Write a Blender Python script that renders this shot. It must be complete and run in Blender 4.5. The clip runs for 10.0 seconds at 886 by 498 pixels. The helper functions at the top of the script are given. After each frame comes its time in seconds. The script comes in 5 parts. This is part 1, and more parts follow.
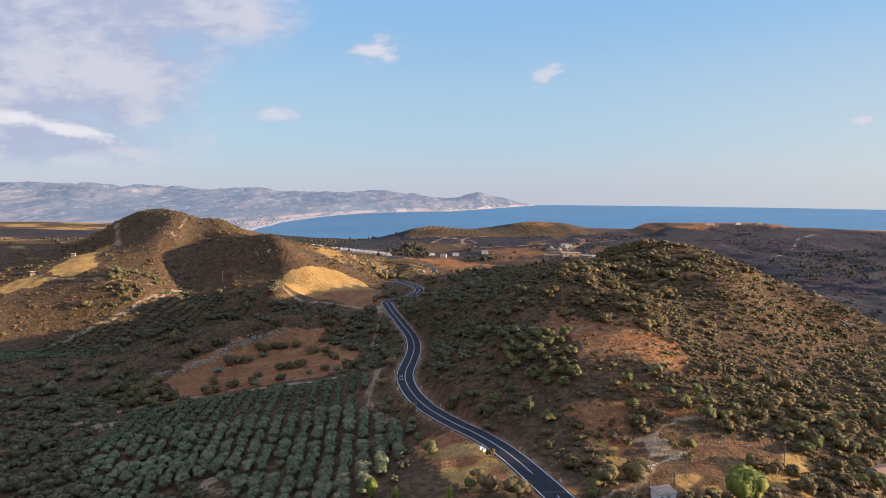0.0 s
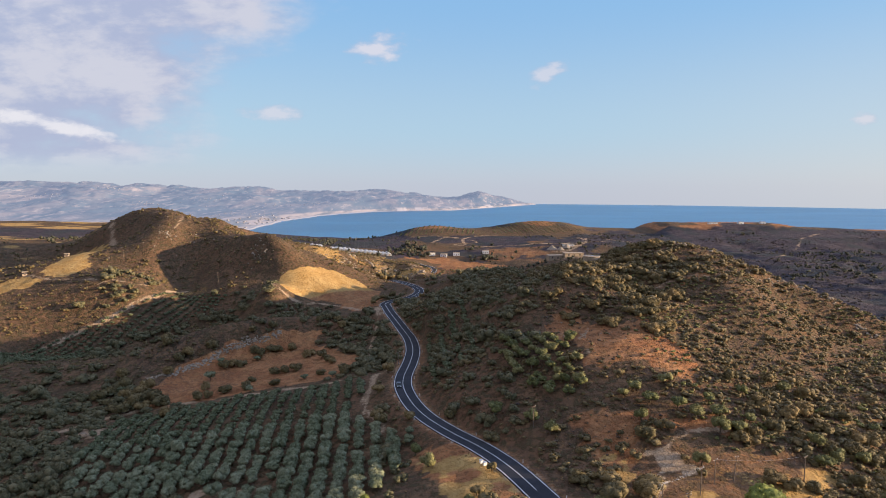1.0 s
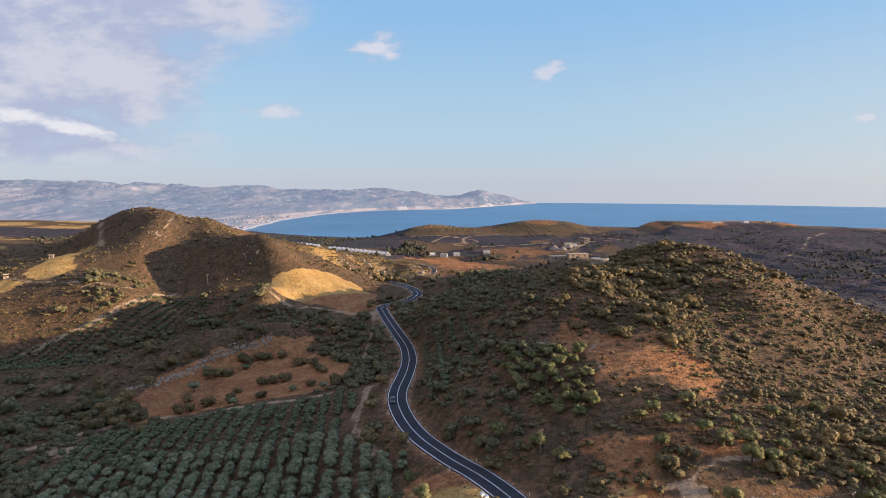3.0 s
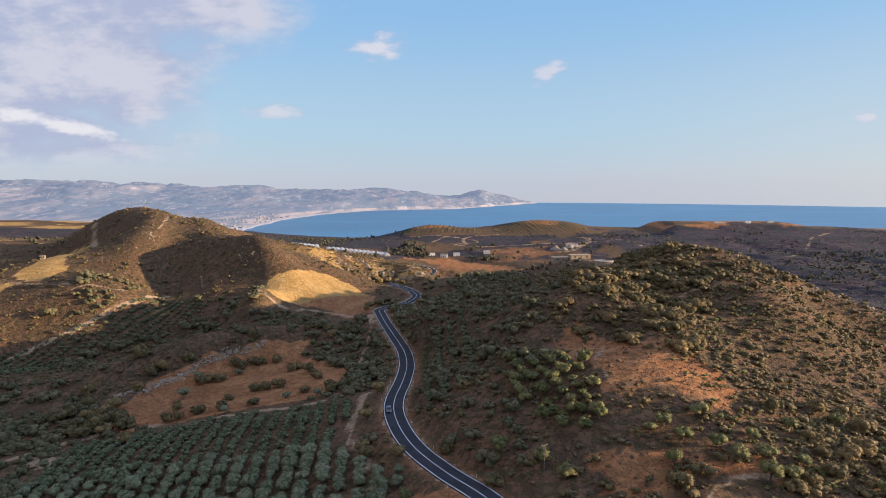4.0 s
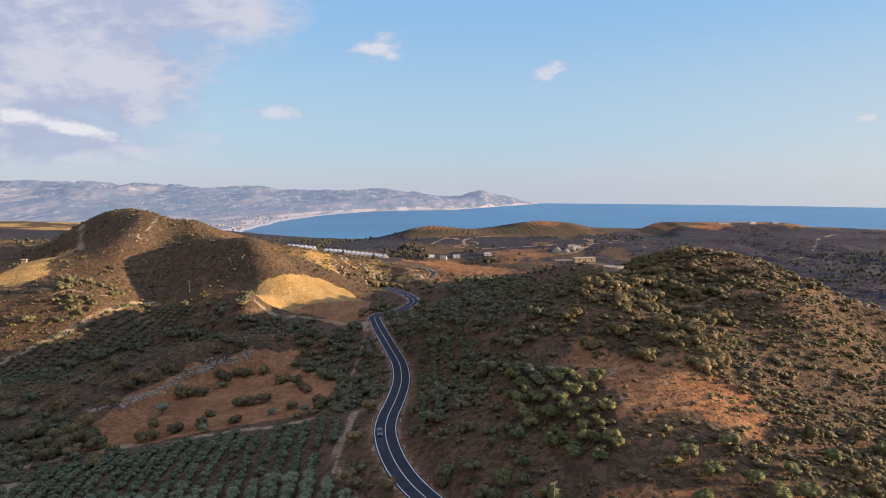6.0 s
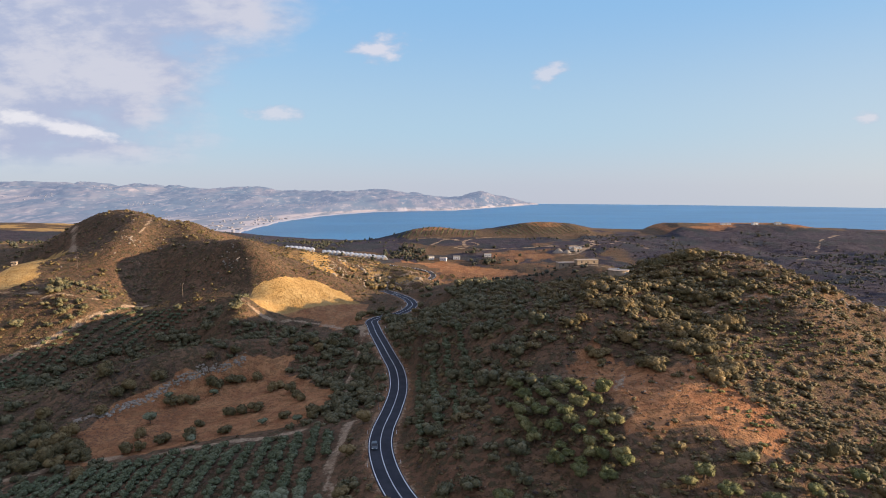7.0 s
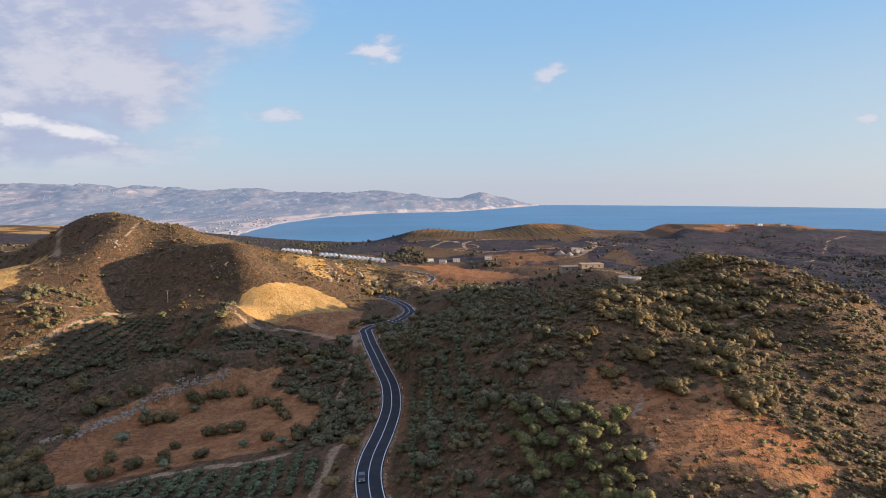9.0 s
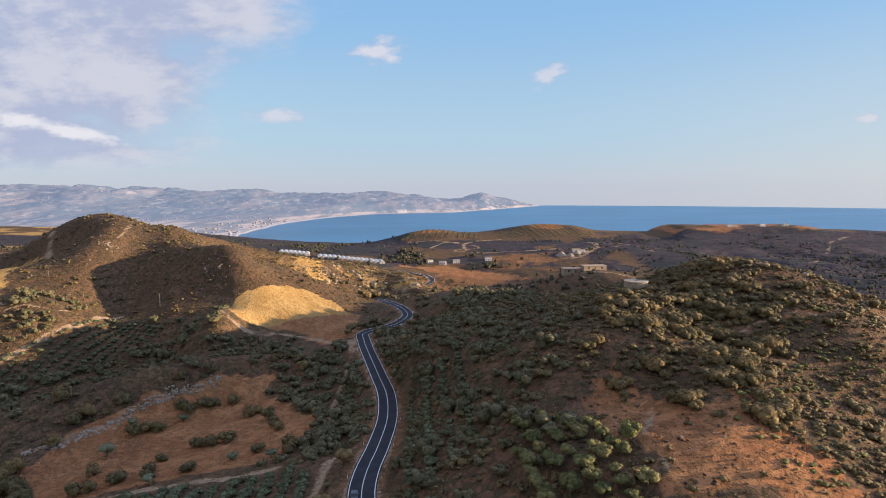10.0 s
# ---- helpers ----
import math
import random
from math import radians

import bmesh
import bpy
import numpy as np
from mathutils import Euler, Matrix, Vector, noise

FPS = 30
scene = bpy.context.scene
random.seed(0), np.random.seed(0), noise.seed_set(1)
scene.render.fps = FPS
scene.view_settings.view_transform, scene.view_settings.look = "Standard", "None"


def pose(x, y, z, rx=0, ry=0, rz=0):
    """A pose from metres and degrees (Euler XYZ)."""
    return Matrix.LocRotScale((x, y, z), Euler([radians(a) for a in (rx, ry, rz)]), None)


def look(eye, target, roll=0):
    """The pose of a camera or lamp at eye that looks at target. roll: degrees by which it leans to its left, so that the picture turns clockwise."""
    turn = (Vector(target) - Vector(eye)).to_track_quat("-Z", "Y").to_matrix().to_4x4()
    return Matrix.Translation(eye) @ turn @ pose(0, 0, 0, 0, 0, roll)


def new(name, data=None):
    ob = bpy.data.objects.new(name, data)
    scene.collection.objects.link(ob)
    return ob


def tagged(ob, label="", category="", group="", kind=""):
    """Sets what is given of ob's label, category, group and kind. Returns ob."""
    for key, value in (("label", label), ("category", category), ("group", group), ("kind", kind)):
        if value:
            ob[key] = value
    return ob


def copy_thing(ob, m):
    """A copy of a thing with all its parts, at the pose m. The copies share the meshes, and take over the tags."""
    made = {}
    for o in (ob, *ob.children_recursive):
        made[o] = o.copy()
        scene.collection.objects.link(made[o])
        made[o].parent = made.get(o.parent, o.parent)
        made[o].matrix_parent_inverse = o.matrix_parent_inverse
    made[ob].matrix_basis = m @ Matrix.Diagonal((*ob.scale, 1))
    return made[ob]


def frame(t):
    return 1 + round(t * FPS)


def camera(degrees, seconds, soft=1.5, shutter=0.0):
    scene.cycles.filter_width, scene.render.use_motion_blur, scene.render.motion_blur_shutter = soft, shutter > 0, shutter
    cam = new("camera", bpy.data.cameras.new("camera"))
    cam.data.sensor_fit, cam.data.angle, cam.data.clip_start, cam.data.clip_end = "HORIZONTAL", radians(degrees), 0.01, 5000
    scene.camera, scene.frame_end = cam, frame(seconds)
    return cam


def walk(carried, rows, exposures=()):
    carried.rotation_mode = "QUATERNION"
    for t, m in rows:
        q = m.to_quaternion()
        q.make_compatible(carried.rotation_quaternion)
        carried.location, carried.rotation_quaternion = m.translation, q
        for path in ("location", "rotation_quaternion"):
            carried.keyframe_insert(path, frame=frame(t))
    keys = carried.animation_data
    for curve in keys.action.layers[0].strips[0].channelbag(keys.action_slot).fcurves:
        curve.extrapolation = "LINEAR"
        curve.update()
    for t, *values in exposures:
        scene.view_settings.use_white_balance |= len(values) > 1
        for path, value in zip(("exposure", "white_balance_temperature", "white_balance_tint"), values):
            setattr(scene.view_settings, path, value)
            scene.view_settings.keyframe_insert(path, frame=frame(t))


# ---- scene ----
cam = camera(74.0, 10.0, soft=1.0)
METRES, EYE, TILT, LEAN, TURN = 90.0, 145.0, -6.028, -0.1, 0.0
ROWS = [
    (0, 0.00000, 0.00000, 0.00000, -0.000, -0.000, -0.000),
    (0.5, 0.00334, 0.04953, 0.00435, 0.049, -0.046, -0.020),
    (1, 0.00659, 0.09911, 0.00875, 0.088, -0.089, -0.018),
    (1.5, 0.00979, 0.14875, 0.01320, 0.118, -0.127, -0.007),
    (2, 0.01295, 0.19845, 0.01770, 0.142, -0.162, 0.003),
    (2.5, 0.01610, 0.24820, 0.02224, 0.160, -0.191, 0.010),
    (4, 0.02566, 0.39783, 0.03607, 0.199, -0.233, 0.005),
    (4.5, 0.02893, 0.44783, 0.04073, 0.211, -0.229, 0.002),
    (5, 0.03224, 0.49787, 0.04542, 0.223, -0.217, 0.002),
    (5.5, 0.03561, 0.54797, 0.05013, 0.236, -0.197, 0.008),
    (7, 0.04606, 0.69850, 0.06435, 0.276, -0.105, 0.065),
    (7.5, 0.04964, 0.74873, 0.06910, 0.287, -0.071, 0.095),
    (8, 0.05326, 0.79899, 0.07387, 0.298, -0.038, 0.126),
    (8.5, 0.05689, 0.84924, 0.07864, 0.307, -0.009, 0.157),
    (9, 0.06053, 0.89950, 0.08341, 0.317, 0.017, 0.186),
    (9.5, 0.06415, 0.94974, 0.08819, 0.328, 0.040, 0.213),
    (10, 0.06774, 0.99995, 0.09297, 0.345, 0.062, 0.239),
]
walk(cam, [(t, pose(0.5, 0, EYE, TILT, LEAN, TURN) @ pose(METRES * x, METRES * y, METRES * z, 90 + pitch, roll, yaw)) for t, x, y, z, yaw, pitch, roll in ROWS])

# ---------------------------------------------------------------- light
SUN_X, SUN_Y, SUN_UP = 1.0, -0.085, 9.5            # towards the sun on the plan, and its height in degrees
scene.view_settings.exposure = 1.45


def sky_world():
    """A clear evening sky with clouds to the left, by bearing and height."""
    w = bpy.data.worlds.new("evening_sky")
    scene.world = w
    w.use_nodes = True
    t = w.node_tree
    t.nodes.clear()
    link = t.links.new

    def val(socket, v):
        if isinstance(v, bpy.types.NodeSocket):
            link(v, socket)
        else:
            socket.default_value = v

    def calc(op, a, b=0.0):
        n = t.nodes.new("ShaderNodeMath")
        n.operation = op
        val(n.inputs[0], a), val(n.inputs[1], b)
        return n.outputs[0]

    def ramp(v, lo, hi):
        n = t.nodes.new("ShaderNodeMapRange")
        n.interpolation_type = "SMOOTHSTEP"
        val(n.inputs["Value"], v)
        n.inputs["From Min"].default_value, n.inputs["From Max"].default_value = lo, hi
        return n.outputs[0]

    def mix(f, a, b):
        n = t.nodes.new("ShaderNodeMix")
        n.data_type = "RGBA"
        val(n.inputs["Factor"], f)
        for s, v in ((n.inputs["A"], a), (n.inputs["B"], b)):
            val(s, (*v, 1) if isinstance(v, tuple) else v)
        return n.outputs["Result"]

    def noise(vec, scale, detail, rough):
        n = t.nodes.new("ShaderNodeTexNoise")
        link(vec, n.inputs["Vector"])
        n.inputs["Scale"].default_value, n.inputs["Detail"].default_value, n.inputs["Roughness"].default_value = scale, detail, rough
        return n.outputs["Fac"]

    out, bg, sky = (t.nodes.new(k) for k in ("ShaderNodeOutputWorld", "ShaderNodeBackground", "ShaderNodeTexSky"))
    sky.sky_type, sky.sun_disc = "NISHITA", False
    sky.sun_elevation, sky.sun_rotation = radians(SUN_UP), math.atan2(SUN_X, SUN_Y)
    sky.altitude, sky.air_density, sky.dust_density, sky.ozone_density = 150, 1.0, 0.4, 2.0
    dim = t.nodes.new("ShaderNodeVectorMath")
    dim.operation = "SCALE"
    link(sky.outputs[0], dim.inputs[0])
    dim.inputs["Scale"].default_value = 0.10
    co = t.nodes.new("ShaderNodeTexCoord").outputs["Generated"]
    xyz = t.nodes.new("ShaderNodeSeparateXYZ")
    link(co, xyz.inputs[0])
    x, y, z = xyz.outputs
    # clear air: pale lilac at the sea, light blue above, bright fill added overhead
    air = mix(ramp(z, -0.03, 0.10), (0.485, 0.53, 0.65), (0.40, 0.565, 0.73))
    air = mix(ramp(z, 0.08, 0.32), air, (0.25, 0.48, 0.78))
    # overhead, out of view: blue far brighter than the rest, to lift shaded ground
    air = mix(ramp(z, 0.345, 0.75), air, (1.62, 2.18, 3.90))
    air = mix(calc("MULTIPLY", ramp(x, 0.1, 0.9), ramp(z, 0.3, 0.0)), air, (0.52, 0.575, 0.665))
    air = mix(0.22, air, dim.outputs[0])
    # clouds lie on a layer: bearing and height as tangents
    far = calc("MAXIMUM", y, 0.05)
    a, h = calc("DIVIDE", x, far), calc("DIVIDE", z, far)
    flat = t.nodes.new("ShaderNodeCombineXYZ")
    link(a, flat.inputs[0]), link(calc("MULTIPLY", h, 2.3), flat.inputs[1])
    puffs, wisps = noise(flat.outputs[0], 4.0, 7, 0.50), noise(flat.outputs[0], 17.0, 6, 0.58)
    lump = calc("ADD", puffs, calc("MULTIPLY", calc("SUBTRACT", wisps, 0.5), 0.16))
    # the bank: everywhere to the left, thinning out to the right and down
    edge = calc("ADD", calc("MULTIPLY", a, -1.15), calc("MULTIPLY", h, 1.0))
    bank = calc("ADD", lump, calc("MULTIPLY", calc("SUBTRACT", ramp(edge, 0.25, 0.95), 0.5), 0.62))
    cloud = calc("MULTIPLY", ramp(bank, 0.40, 0.70), ramp(h, 0.010, 0.07))

    def puff(a0, h0, wide, high, tilt=0.0):
        da, dh = calc("SUBTRACT", a, a0), calc("SUBTRACT", h, h0)
        dh = calc("SUBTRACT", dh, calc("MULTIPLY", da, tilt))
        da, dh = calc("DIVIDE", da, wide), calc("DIVIDE", dh, high)
        r = calc("SQRT", calc("ADD", calc("MULTIPLY", da, da), calc("MULTIPLY", dh, dh)))
        r = calc("ADD", r, calc("MULTIPLY", calc("SUBTRACT", wisps, 0.5), -2.6))
        return ramp(r, 1.1, 0.2)

    lone = puff(-0.112, 0.224, 0.052, 0.024, 0.12)
    for args in ((0.172, 0.187, 0.031, 0.020, 0.35), (-0.285, 0.120, 0.060, 0.017, -0.05), (0.708, 0.113, 0.024, 0.013, 0.0)):
        lone = calc("MAXIMUM", lone, calc("MULTIPLY", puff(*args), 0.85))
    white = puff(-0.667, 0.104, 0.13, 0.014, -0.21)
    cloud = calc("MAXIMUM", cloud, calc("MULTIPLY", lone, 0.8))
    lit = ramp(calc("ADD", lump, calc("MULTIPLY", calc("SUBTRACT", wisps, 0.5), 0.5)), 0.40, 0.66)
    tone = mix(lit, (0.365, 0.40, 0.545), (0.53, 0.53, 0.61))
    tone = mix(lone, tone, (0.66, 0.62, 0.67))
    air = mix(calc("MULTIPLY", cloud, 0.92), air, tone)
    air = mix(calc("MULTIPLY", white, 0.85), air, (0.70, 0.69, 0.73))
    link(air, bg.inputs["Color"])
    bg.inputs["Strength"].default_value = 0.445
    link(bg.outputs[0], out.inputs["Surface"])


sky_world()
sun_data = bpy.data.lights.new("sun", "SUN")
sun_data.energy, sun_data.angle, sun_data.color = 5.0, radians(0.5), (1.0, 0.765, 0.53)
sun = new("sun", sun_data)
sun.matrix_world = look((SUN_X * 900, SUN_Y * 900, 400), (0, 0, 400 - 900 * math.hypot(SUN_X, SUN_Y) * math.tan(radians(SUN_UP))))

# ---------------------------------------------------------------- the lie of the land
# hills and hollows: x, y, half-width, half-length, turn, height
NEAR_HILLS = [
    (135, 342, 43, 73, -0.44, 62.1), (178, 277, 56, 11, -0.35, 13.0), (27, 385, 114, 28, 1.81, 33.6), (37, 221, 36, 48, 0.11, 17.2),
    (196, 166, 89, 84, 0.14, 19.8), (-270, 560, 76, 37, -0.39, 44.9), (-213, 474, 76, 48, 0.26, 35.0), (-93, 494, 76, 51, -1.56, 30.4),
    (-250, 464, 31, 146, 0.87, -15.2), (-158, 645, 101, 36, 0.36, 34.9), (-450, 604, 181, 153, 0.41, 26.4), (-119, 337, 38, 11, 0.51, 17.9),
]
LOW_HILLS = [
    (-97, 223, 46, 19, 0.2, 4.3), (15, 123, 54, 20, -0.42, 9.1), (-20, 304, 32, 118, -0.08, 4.1), (-182, 111, 96, 160, 0.29, -33.0),
    (143, 148, 35, 14, 0.39, -12.5), (-11, 678, 113, 157, -0.27, -40.4), (-351, 455, 88, 30, 0.43, 11.8), (-15, 643, 24, 104, 0.39, 27.6),
    (-132, 463, 25, 11, -0.7, 15.6), (-206, 488, 60, 16, -1.26, -19.3), (-247, 511, 21, 24, -0.02, 3.7), (-209, 561, 56, 20, 1.44, 14.2),
]
SPURS = [
    (-285, 473, 28, 29, -0.0, 7.5), (-217, 413, 32, 20, 0.08, 14.8), (-180, 408, 30, 22, -0.02, 3.8), (-112, 388, 11, 17, 0.03, 19.2),
    (-238, 356, 43, 21, 0.09, -14.5), (52, 232, 15, 15, -0.0, -9.2), (82, 260, 11, 12, -0.03, -5.6), (129, 256, 15, 17, -0.08, 10.9),
    (149, 322, 24, 31, -0.05, -11.1), (182, 287, 14, 18, 0.03, 3.2), (1, 324, 13, 53, 0.41, 9.7), (-113, 750, 35, 57, -0.11, 22.4),
    (37, 503, 40, 57, 0.0, 4.4), (-4, 395, 11, 21, -0.17, -15.1), (-8, 449, 36, 26, 0.02, -6.0), (37, 214, 17, 15, -0.0, 0.2),
]
SHOULDERS = [
    (115, 488, 38, 48, -0.0, 32.4), (74, 514, 40, 33, 0.05, 13.0), (53, 428, 29, 21, -0.01, 3.3), (-150, 370, 29, 20, 0.5, -0.1),
    (-175, 345, 25, 14, 0.6, 0.1),
    (-370, 510, 50, 70, 0.3, -20.0), (-270, 526, 16, 26, 0.3, -8.0),
]
FAR_HILLS = [
    (-30, 1210, 62, 50, 0.0, 20), (185, 1250, 70, 50, 0.0, 16), (300, 1300, 90, 60, 0.0, 5), 
    (700, 1270, 420, 130, 0.0, 26), (280, 1000, 120, 70, 0.0, 9), (950, 950, 260, 200, 0.0, 15),
    (-250, 1330, 170, 150, 0.0, -28),
]


def lattice(ix, iy, seed):
    h = (ix * 374761393 + iy * 668265263 + seed * 974711) & 0xFFFFFFFF
    h = ((h ^ (h >> 13)) * 1274126177) & 0xFFFFFFFF
    return ((h ^ (h >> 16)) & 0xFFFF) / 65535.0


def value_noise(x, y, seed=0):
    x, y = np.asarray(x, float), np.asarray(y, float)
    fx, fy = np.floor(x), np.floor(y)
    ix, iy = fx.astype(np.int64), fy.astype(np.int64)
    u, v = x - fx, y - fy
    u, v = u * u * (3 - 2 * u), v * v * (3 - 2 * v)
    a = lattice(ix, iy, seed) * (1 - u) + lattice(ix + 1, iy, seed) * u
    b = lattice(ix, iy + 1, seed) * (1 - u) + lattice(ix + 1, iy + 1, seed) * u
    return a * (1 - v) + b * v


def fbm(x, y, size, octaves=4, seed=0):
    """Cloudy noise of -1 to 1."""
    z, amp, total = 0.0, 1.0, 0.0
    x, y = np.asarray(x, float) / size, np.asarray(y, float) / size
    for k in range(octaves):
        z = z + amp * (2 * value_noise(x, y, seed + 17 * k) - 1)
        total += amp
        amp *= 0.5
        x, y = 2.03 * x + 7.1 * y * 0.12, 2.03 * y - 7.1 * x * 0.12
    return z / total


def smooth(a, b, v):
    t = np.clip((v - a) / (b - a), 0, 1)
    return t * t * (3 - 2 * t)


def bumps(rows, x, y):
    z = 0.0
    for X, Y, sx, sy, th, h in rows:
        c, s = math.cos(th), math.sin(th)
        u, v = (c * (x - X) + s * (y - Y)) / sx, (-s * (x - X) + c * (y - Y)) / sy
        z = z + h * np.exp(-0.5 * (u * u + v * v))
    return z


def land(x, y):
    """The height of the open ground, without the road."""
    x, y = np.asarray(x, float), np.asarray(y, float)
    z = 67.2 - 0.0213 * np.clip(x, -900, 1200) - 0.0238 * np.clip(y, -300, 900)
    z = z + bumps(NEAR_HILLS, x, y) + bumps(LOW_HILLS, x, y) + bumps(SPURS, x, y) + bumps(SHOULDERS, x, y) + bumps(FAR_HILLS, x, y)
    z = z + (15 * fbm(x, y, 150, 4, 6) - 9 * np.abs(fbm(x, y, 95, 3, 12))) * smooth(260, 380, x) * smooth(380, 480, y) * smooth(1120, 1000, y)
    z = z - 7 * smooth(447, 425, x) * smooth(250, 320, x) * smooth(1130, 1180, y)
    edge = 10 * fbm(x, y, 50, 3, 7)
    z = z + 8 * smooth(436, 470, x + edge) * smooth(760, 690, x + edge) * smooth(1186, 1216, y + edge) * smooth(1420, 1330, y)
    z = z * smooth(1580, 1320, y + 25 * fbm(x, y, 160, 3, 5)) - 9 * smooth(1540, 1600, y)
    return z + ROUGH * (1.6 * fbm(x, y, 38, 4, 1) + 0.5 * fbm(x, y, 6, 3, 9))


ROUGH = 1.0


def curve_points(ctrl, step=1.0):
    """A smooth line through plan points, sampled evenly."""
    c = np.array(ctrl, float)
    c = np.vstack([2 * c[0] - c[1], c, 2 * c[-1] - c[-2]])
    out = []
    for k in range(1, len(c) - 2):
        a, b, d, e = c[k - 1:k + 3]
        n = max(2, int(np.hypot(*(d - b)) / step))
        t = (np.arange(n) / n)[:, None]
        out.append(0.5 * (2 * b + (d - a) * t + (2 * a - 5 * b + 4 * d - e) * t ** 2 + (3 * b - a - 3 * d + e) * t ** 3))
    return np.vstack(out + [c[-2:-1]])


ROAD = curve_points([(150, -240), (118, -140), (95, -60), (76, 0), (60, 40), (48, 76), (38, 102), (31, 118), (25.5, 134), (18.7, 154), (11.7, 168), (3.5, 180), (-5, 195), (-10.6, 210), (-14.2, 226), (-14.9, 240),
                     (-13.9, 257), (-13.4, 277), (-14.3, 292), (-16.7, 308), (-21, 325), (-26.8, 348), (-32.7, 371), (-36, 386), (-38, 396), (-34.5, 405), (-27, 412), (-20.5, 422), (-17, 440), (-21.5, 462), (-29, 480), (-37, 495), (-43, 504)], 1.5)


BACK = int(np.hypot(ROAD[:, 0] - 60, ROAD[:, 1] - 40).argmin())   # where the part ahead begins


def even_out(v, n):
    k = np.hanning(2 * n + 3)[1:-1]
    return np.convolve(np.pad(v, n, mode="edge"), k / k.sum(), mode="valid")


ROUGH = 0.0
ROAD_Z = even_out(land(ROAD[:, 0], ROAD[:, 1]), 22)
ROUGH = 1.0


def nearest_on(line, x, y, reach):
    """For each place the distance to a line (reach where farther) and the index of its nearest sample."""
    x, y = np.asarray(x, float).ravel(), np.asarray(y, float).ravel()
    d, idx = np.full(len(x), float(reach)), np.zeros(len(x), int)
    lo, hi = line.min(0) - reach, line.max(0) + reach
    near = np.where((x > lo[0]) & (x < hi[0]) & (y > lo[1]) & (y < hi[1]))[0]
    for k in range(0, len(near), 20000):
        s = near[k:k + 20000]
        dd = np.hypot(x[s, None] - line[None, :, 0], y[s, None] - line[None, :, 1])
        j = dd.argmin(1)
        d[s], idx[s] = np.minimum(dd[np.arange(len(s)), j], reach), j
    return d, idx


def height(x, y):
    """The height of the ground, with the road's bed cut into it."""
    shape = np.shape(x)
    z = np.asarray(land(x, y), float).ravel()
    d, j = nearest_on(ROAD, x, y, 14.0)
    w = smooth(12.0, 5.2, d)
    z = z * (1 - w) + (ROAD_Z[j] - 0.12) * w
    return z.reshape(shape)


def inside(poly, x, y):
    x, y = np.asarray(x, float), np.asarray(y, float)
    hit = np.zeros(x.shape, bool)
    for (x0, y0), (x1, y1) in zip(poly, poly[1:] + poly[:1]):
        if y0 != y1:
            hit ^= ((y0 > y) != (y1 > y)) & (x < (x1 - x0) * (y - y0) / (y1 - y0) + x0)
    return hit


def soft_inside(poly, x, y, ragged=3.0, seed=3):
    """Inside an outline whose edge is frayed by noise."""
    dx, dy = 2.2 * ragged * fbm(x, y, 13, 4, seed), 2.2 * ragged * fbm(x, y, 13, 4, seed + 50)
    return inside(poly, x + dx, y + dy).astype(float)


# plan of fields, groves, tracks
FIELD = [(-139, 267), (-137, 304), (-120, 318), (-107, 331), (-96, 340), (-70, 353), (-72, 338), (-42, 303), (-44, 286), (-50, 272), (-60, 266), (-85, 264), (-109, 258), (-127, 254)]
MOUND = [(-111, 396), (-118, 429), (-111, 435), (-102, 442), (-94, 457), (-82, 462), (-68, 460), (-57, 451), (-46, 449), (-42, 418), (-43, 391), (-51, 384), (-61, 389), (-73, 401), (-86, 403), (-97, 398), (-105, 393)]
YELLOW = [(-295, 466), (-332, 542), (-301, 531), (-272, 481), (-274, 463), (-267, 454), (-264, 439), (-265, 424), (-276, 423), (-290, 429), (-291, 440), (-290, 451)]
YELLOW_LOW = [(-310, 409), (-308, 416), (-298, 425), (-282, 419), (-285, 412), (-297, 405), (-302, 398)]
SLAB = [(54, 155), (58, 155), (63, 150), (65, 146), (60, 145), (55, 150)]
STRAW = [[(40, 152), (47, 153), (54, 158), (57, 155), (48, 144), (42, 143)], [(58, 136), (66, 137), (65, 129), (57, 128)], [(78, 138), (89, 141), (88, 135), (77, 133)], [(139, 188), (151, 195), (152, 186), (139, 179)]]
GROVE = [(-123, 190), (-128, 206), (-136, 230), (-137, 245), (-111, 250), (-76, 252), (-46, 254), (-37, 262), (-30, 236), (-30, 210), (-20, 196), (-9, 184), (-9, 171), (-14, 155), (-21, 139), (-56, 155), (-62, 165), (-78, 177), (-99, 171)]
GROVE_WEST = [(-216, 385), (-203, 398), (-191, 427), (-154, 419), (-149, 410), (-162, 402), (-184, 388), (-208, 369), (-218, 329), (-235, 309), (-230, 297), (-239, 296), (-261, 339), (-249, 363), (-233, 374)]
HILL_PATCH = [(101, 258), (109, 264), (112, 268), (119, 266), (114, 261), (106, 259)]
BARE_HILL = [(31, 241), (43, 241), (59, 233), (74, 221), (78, 207), (85, 195), (70, 186), (58, 192), (48, 200), (39, 214), (31, 230)]
HEADLAND = [(-9, 168), (-3, 173), (8, 170), (15, 157), (21, 146), (25, 137), (27, 117), (15, 121), (7, 140), (0, 156)]
YARD = [(44, 151), (59, 158), (69, 153), (90, 153), (98, 149), (86, 138), (62, 128), (44, 134)]
LOWER_SLOPE = [(24, 164), (26, 181), (43, 189), (66, 182), (80, 173), (66, 167), (39, 164)]
TERRACE = [(38, 173), (53, 170), (66, 168), (80, 163), (78, 158), (59, 160), (50, 150), (41, 150)]
OUTCROP = [(-147, 235), (-141, 242), (-122, 237), (-119, 229), (-136, 227)]
TANK = (74.5, 299)
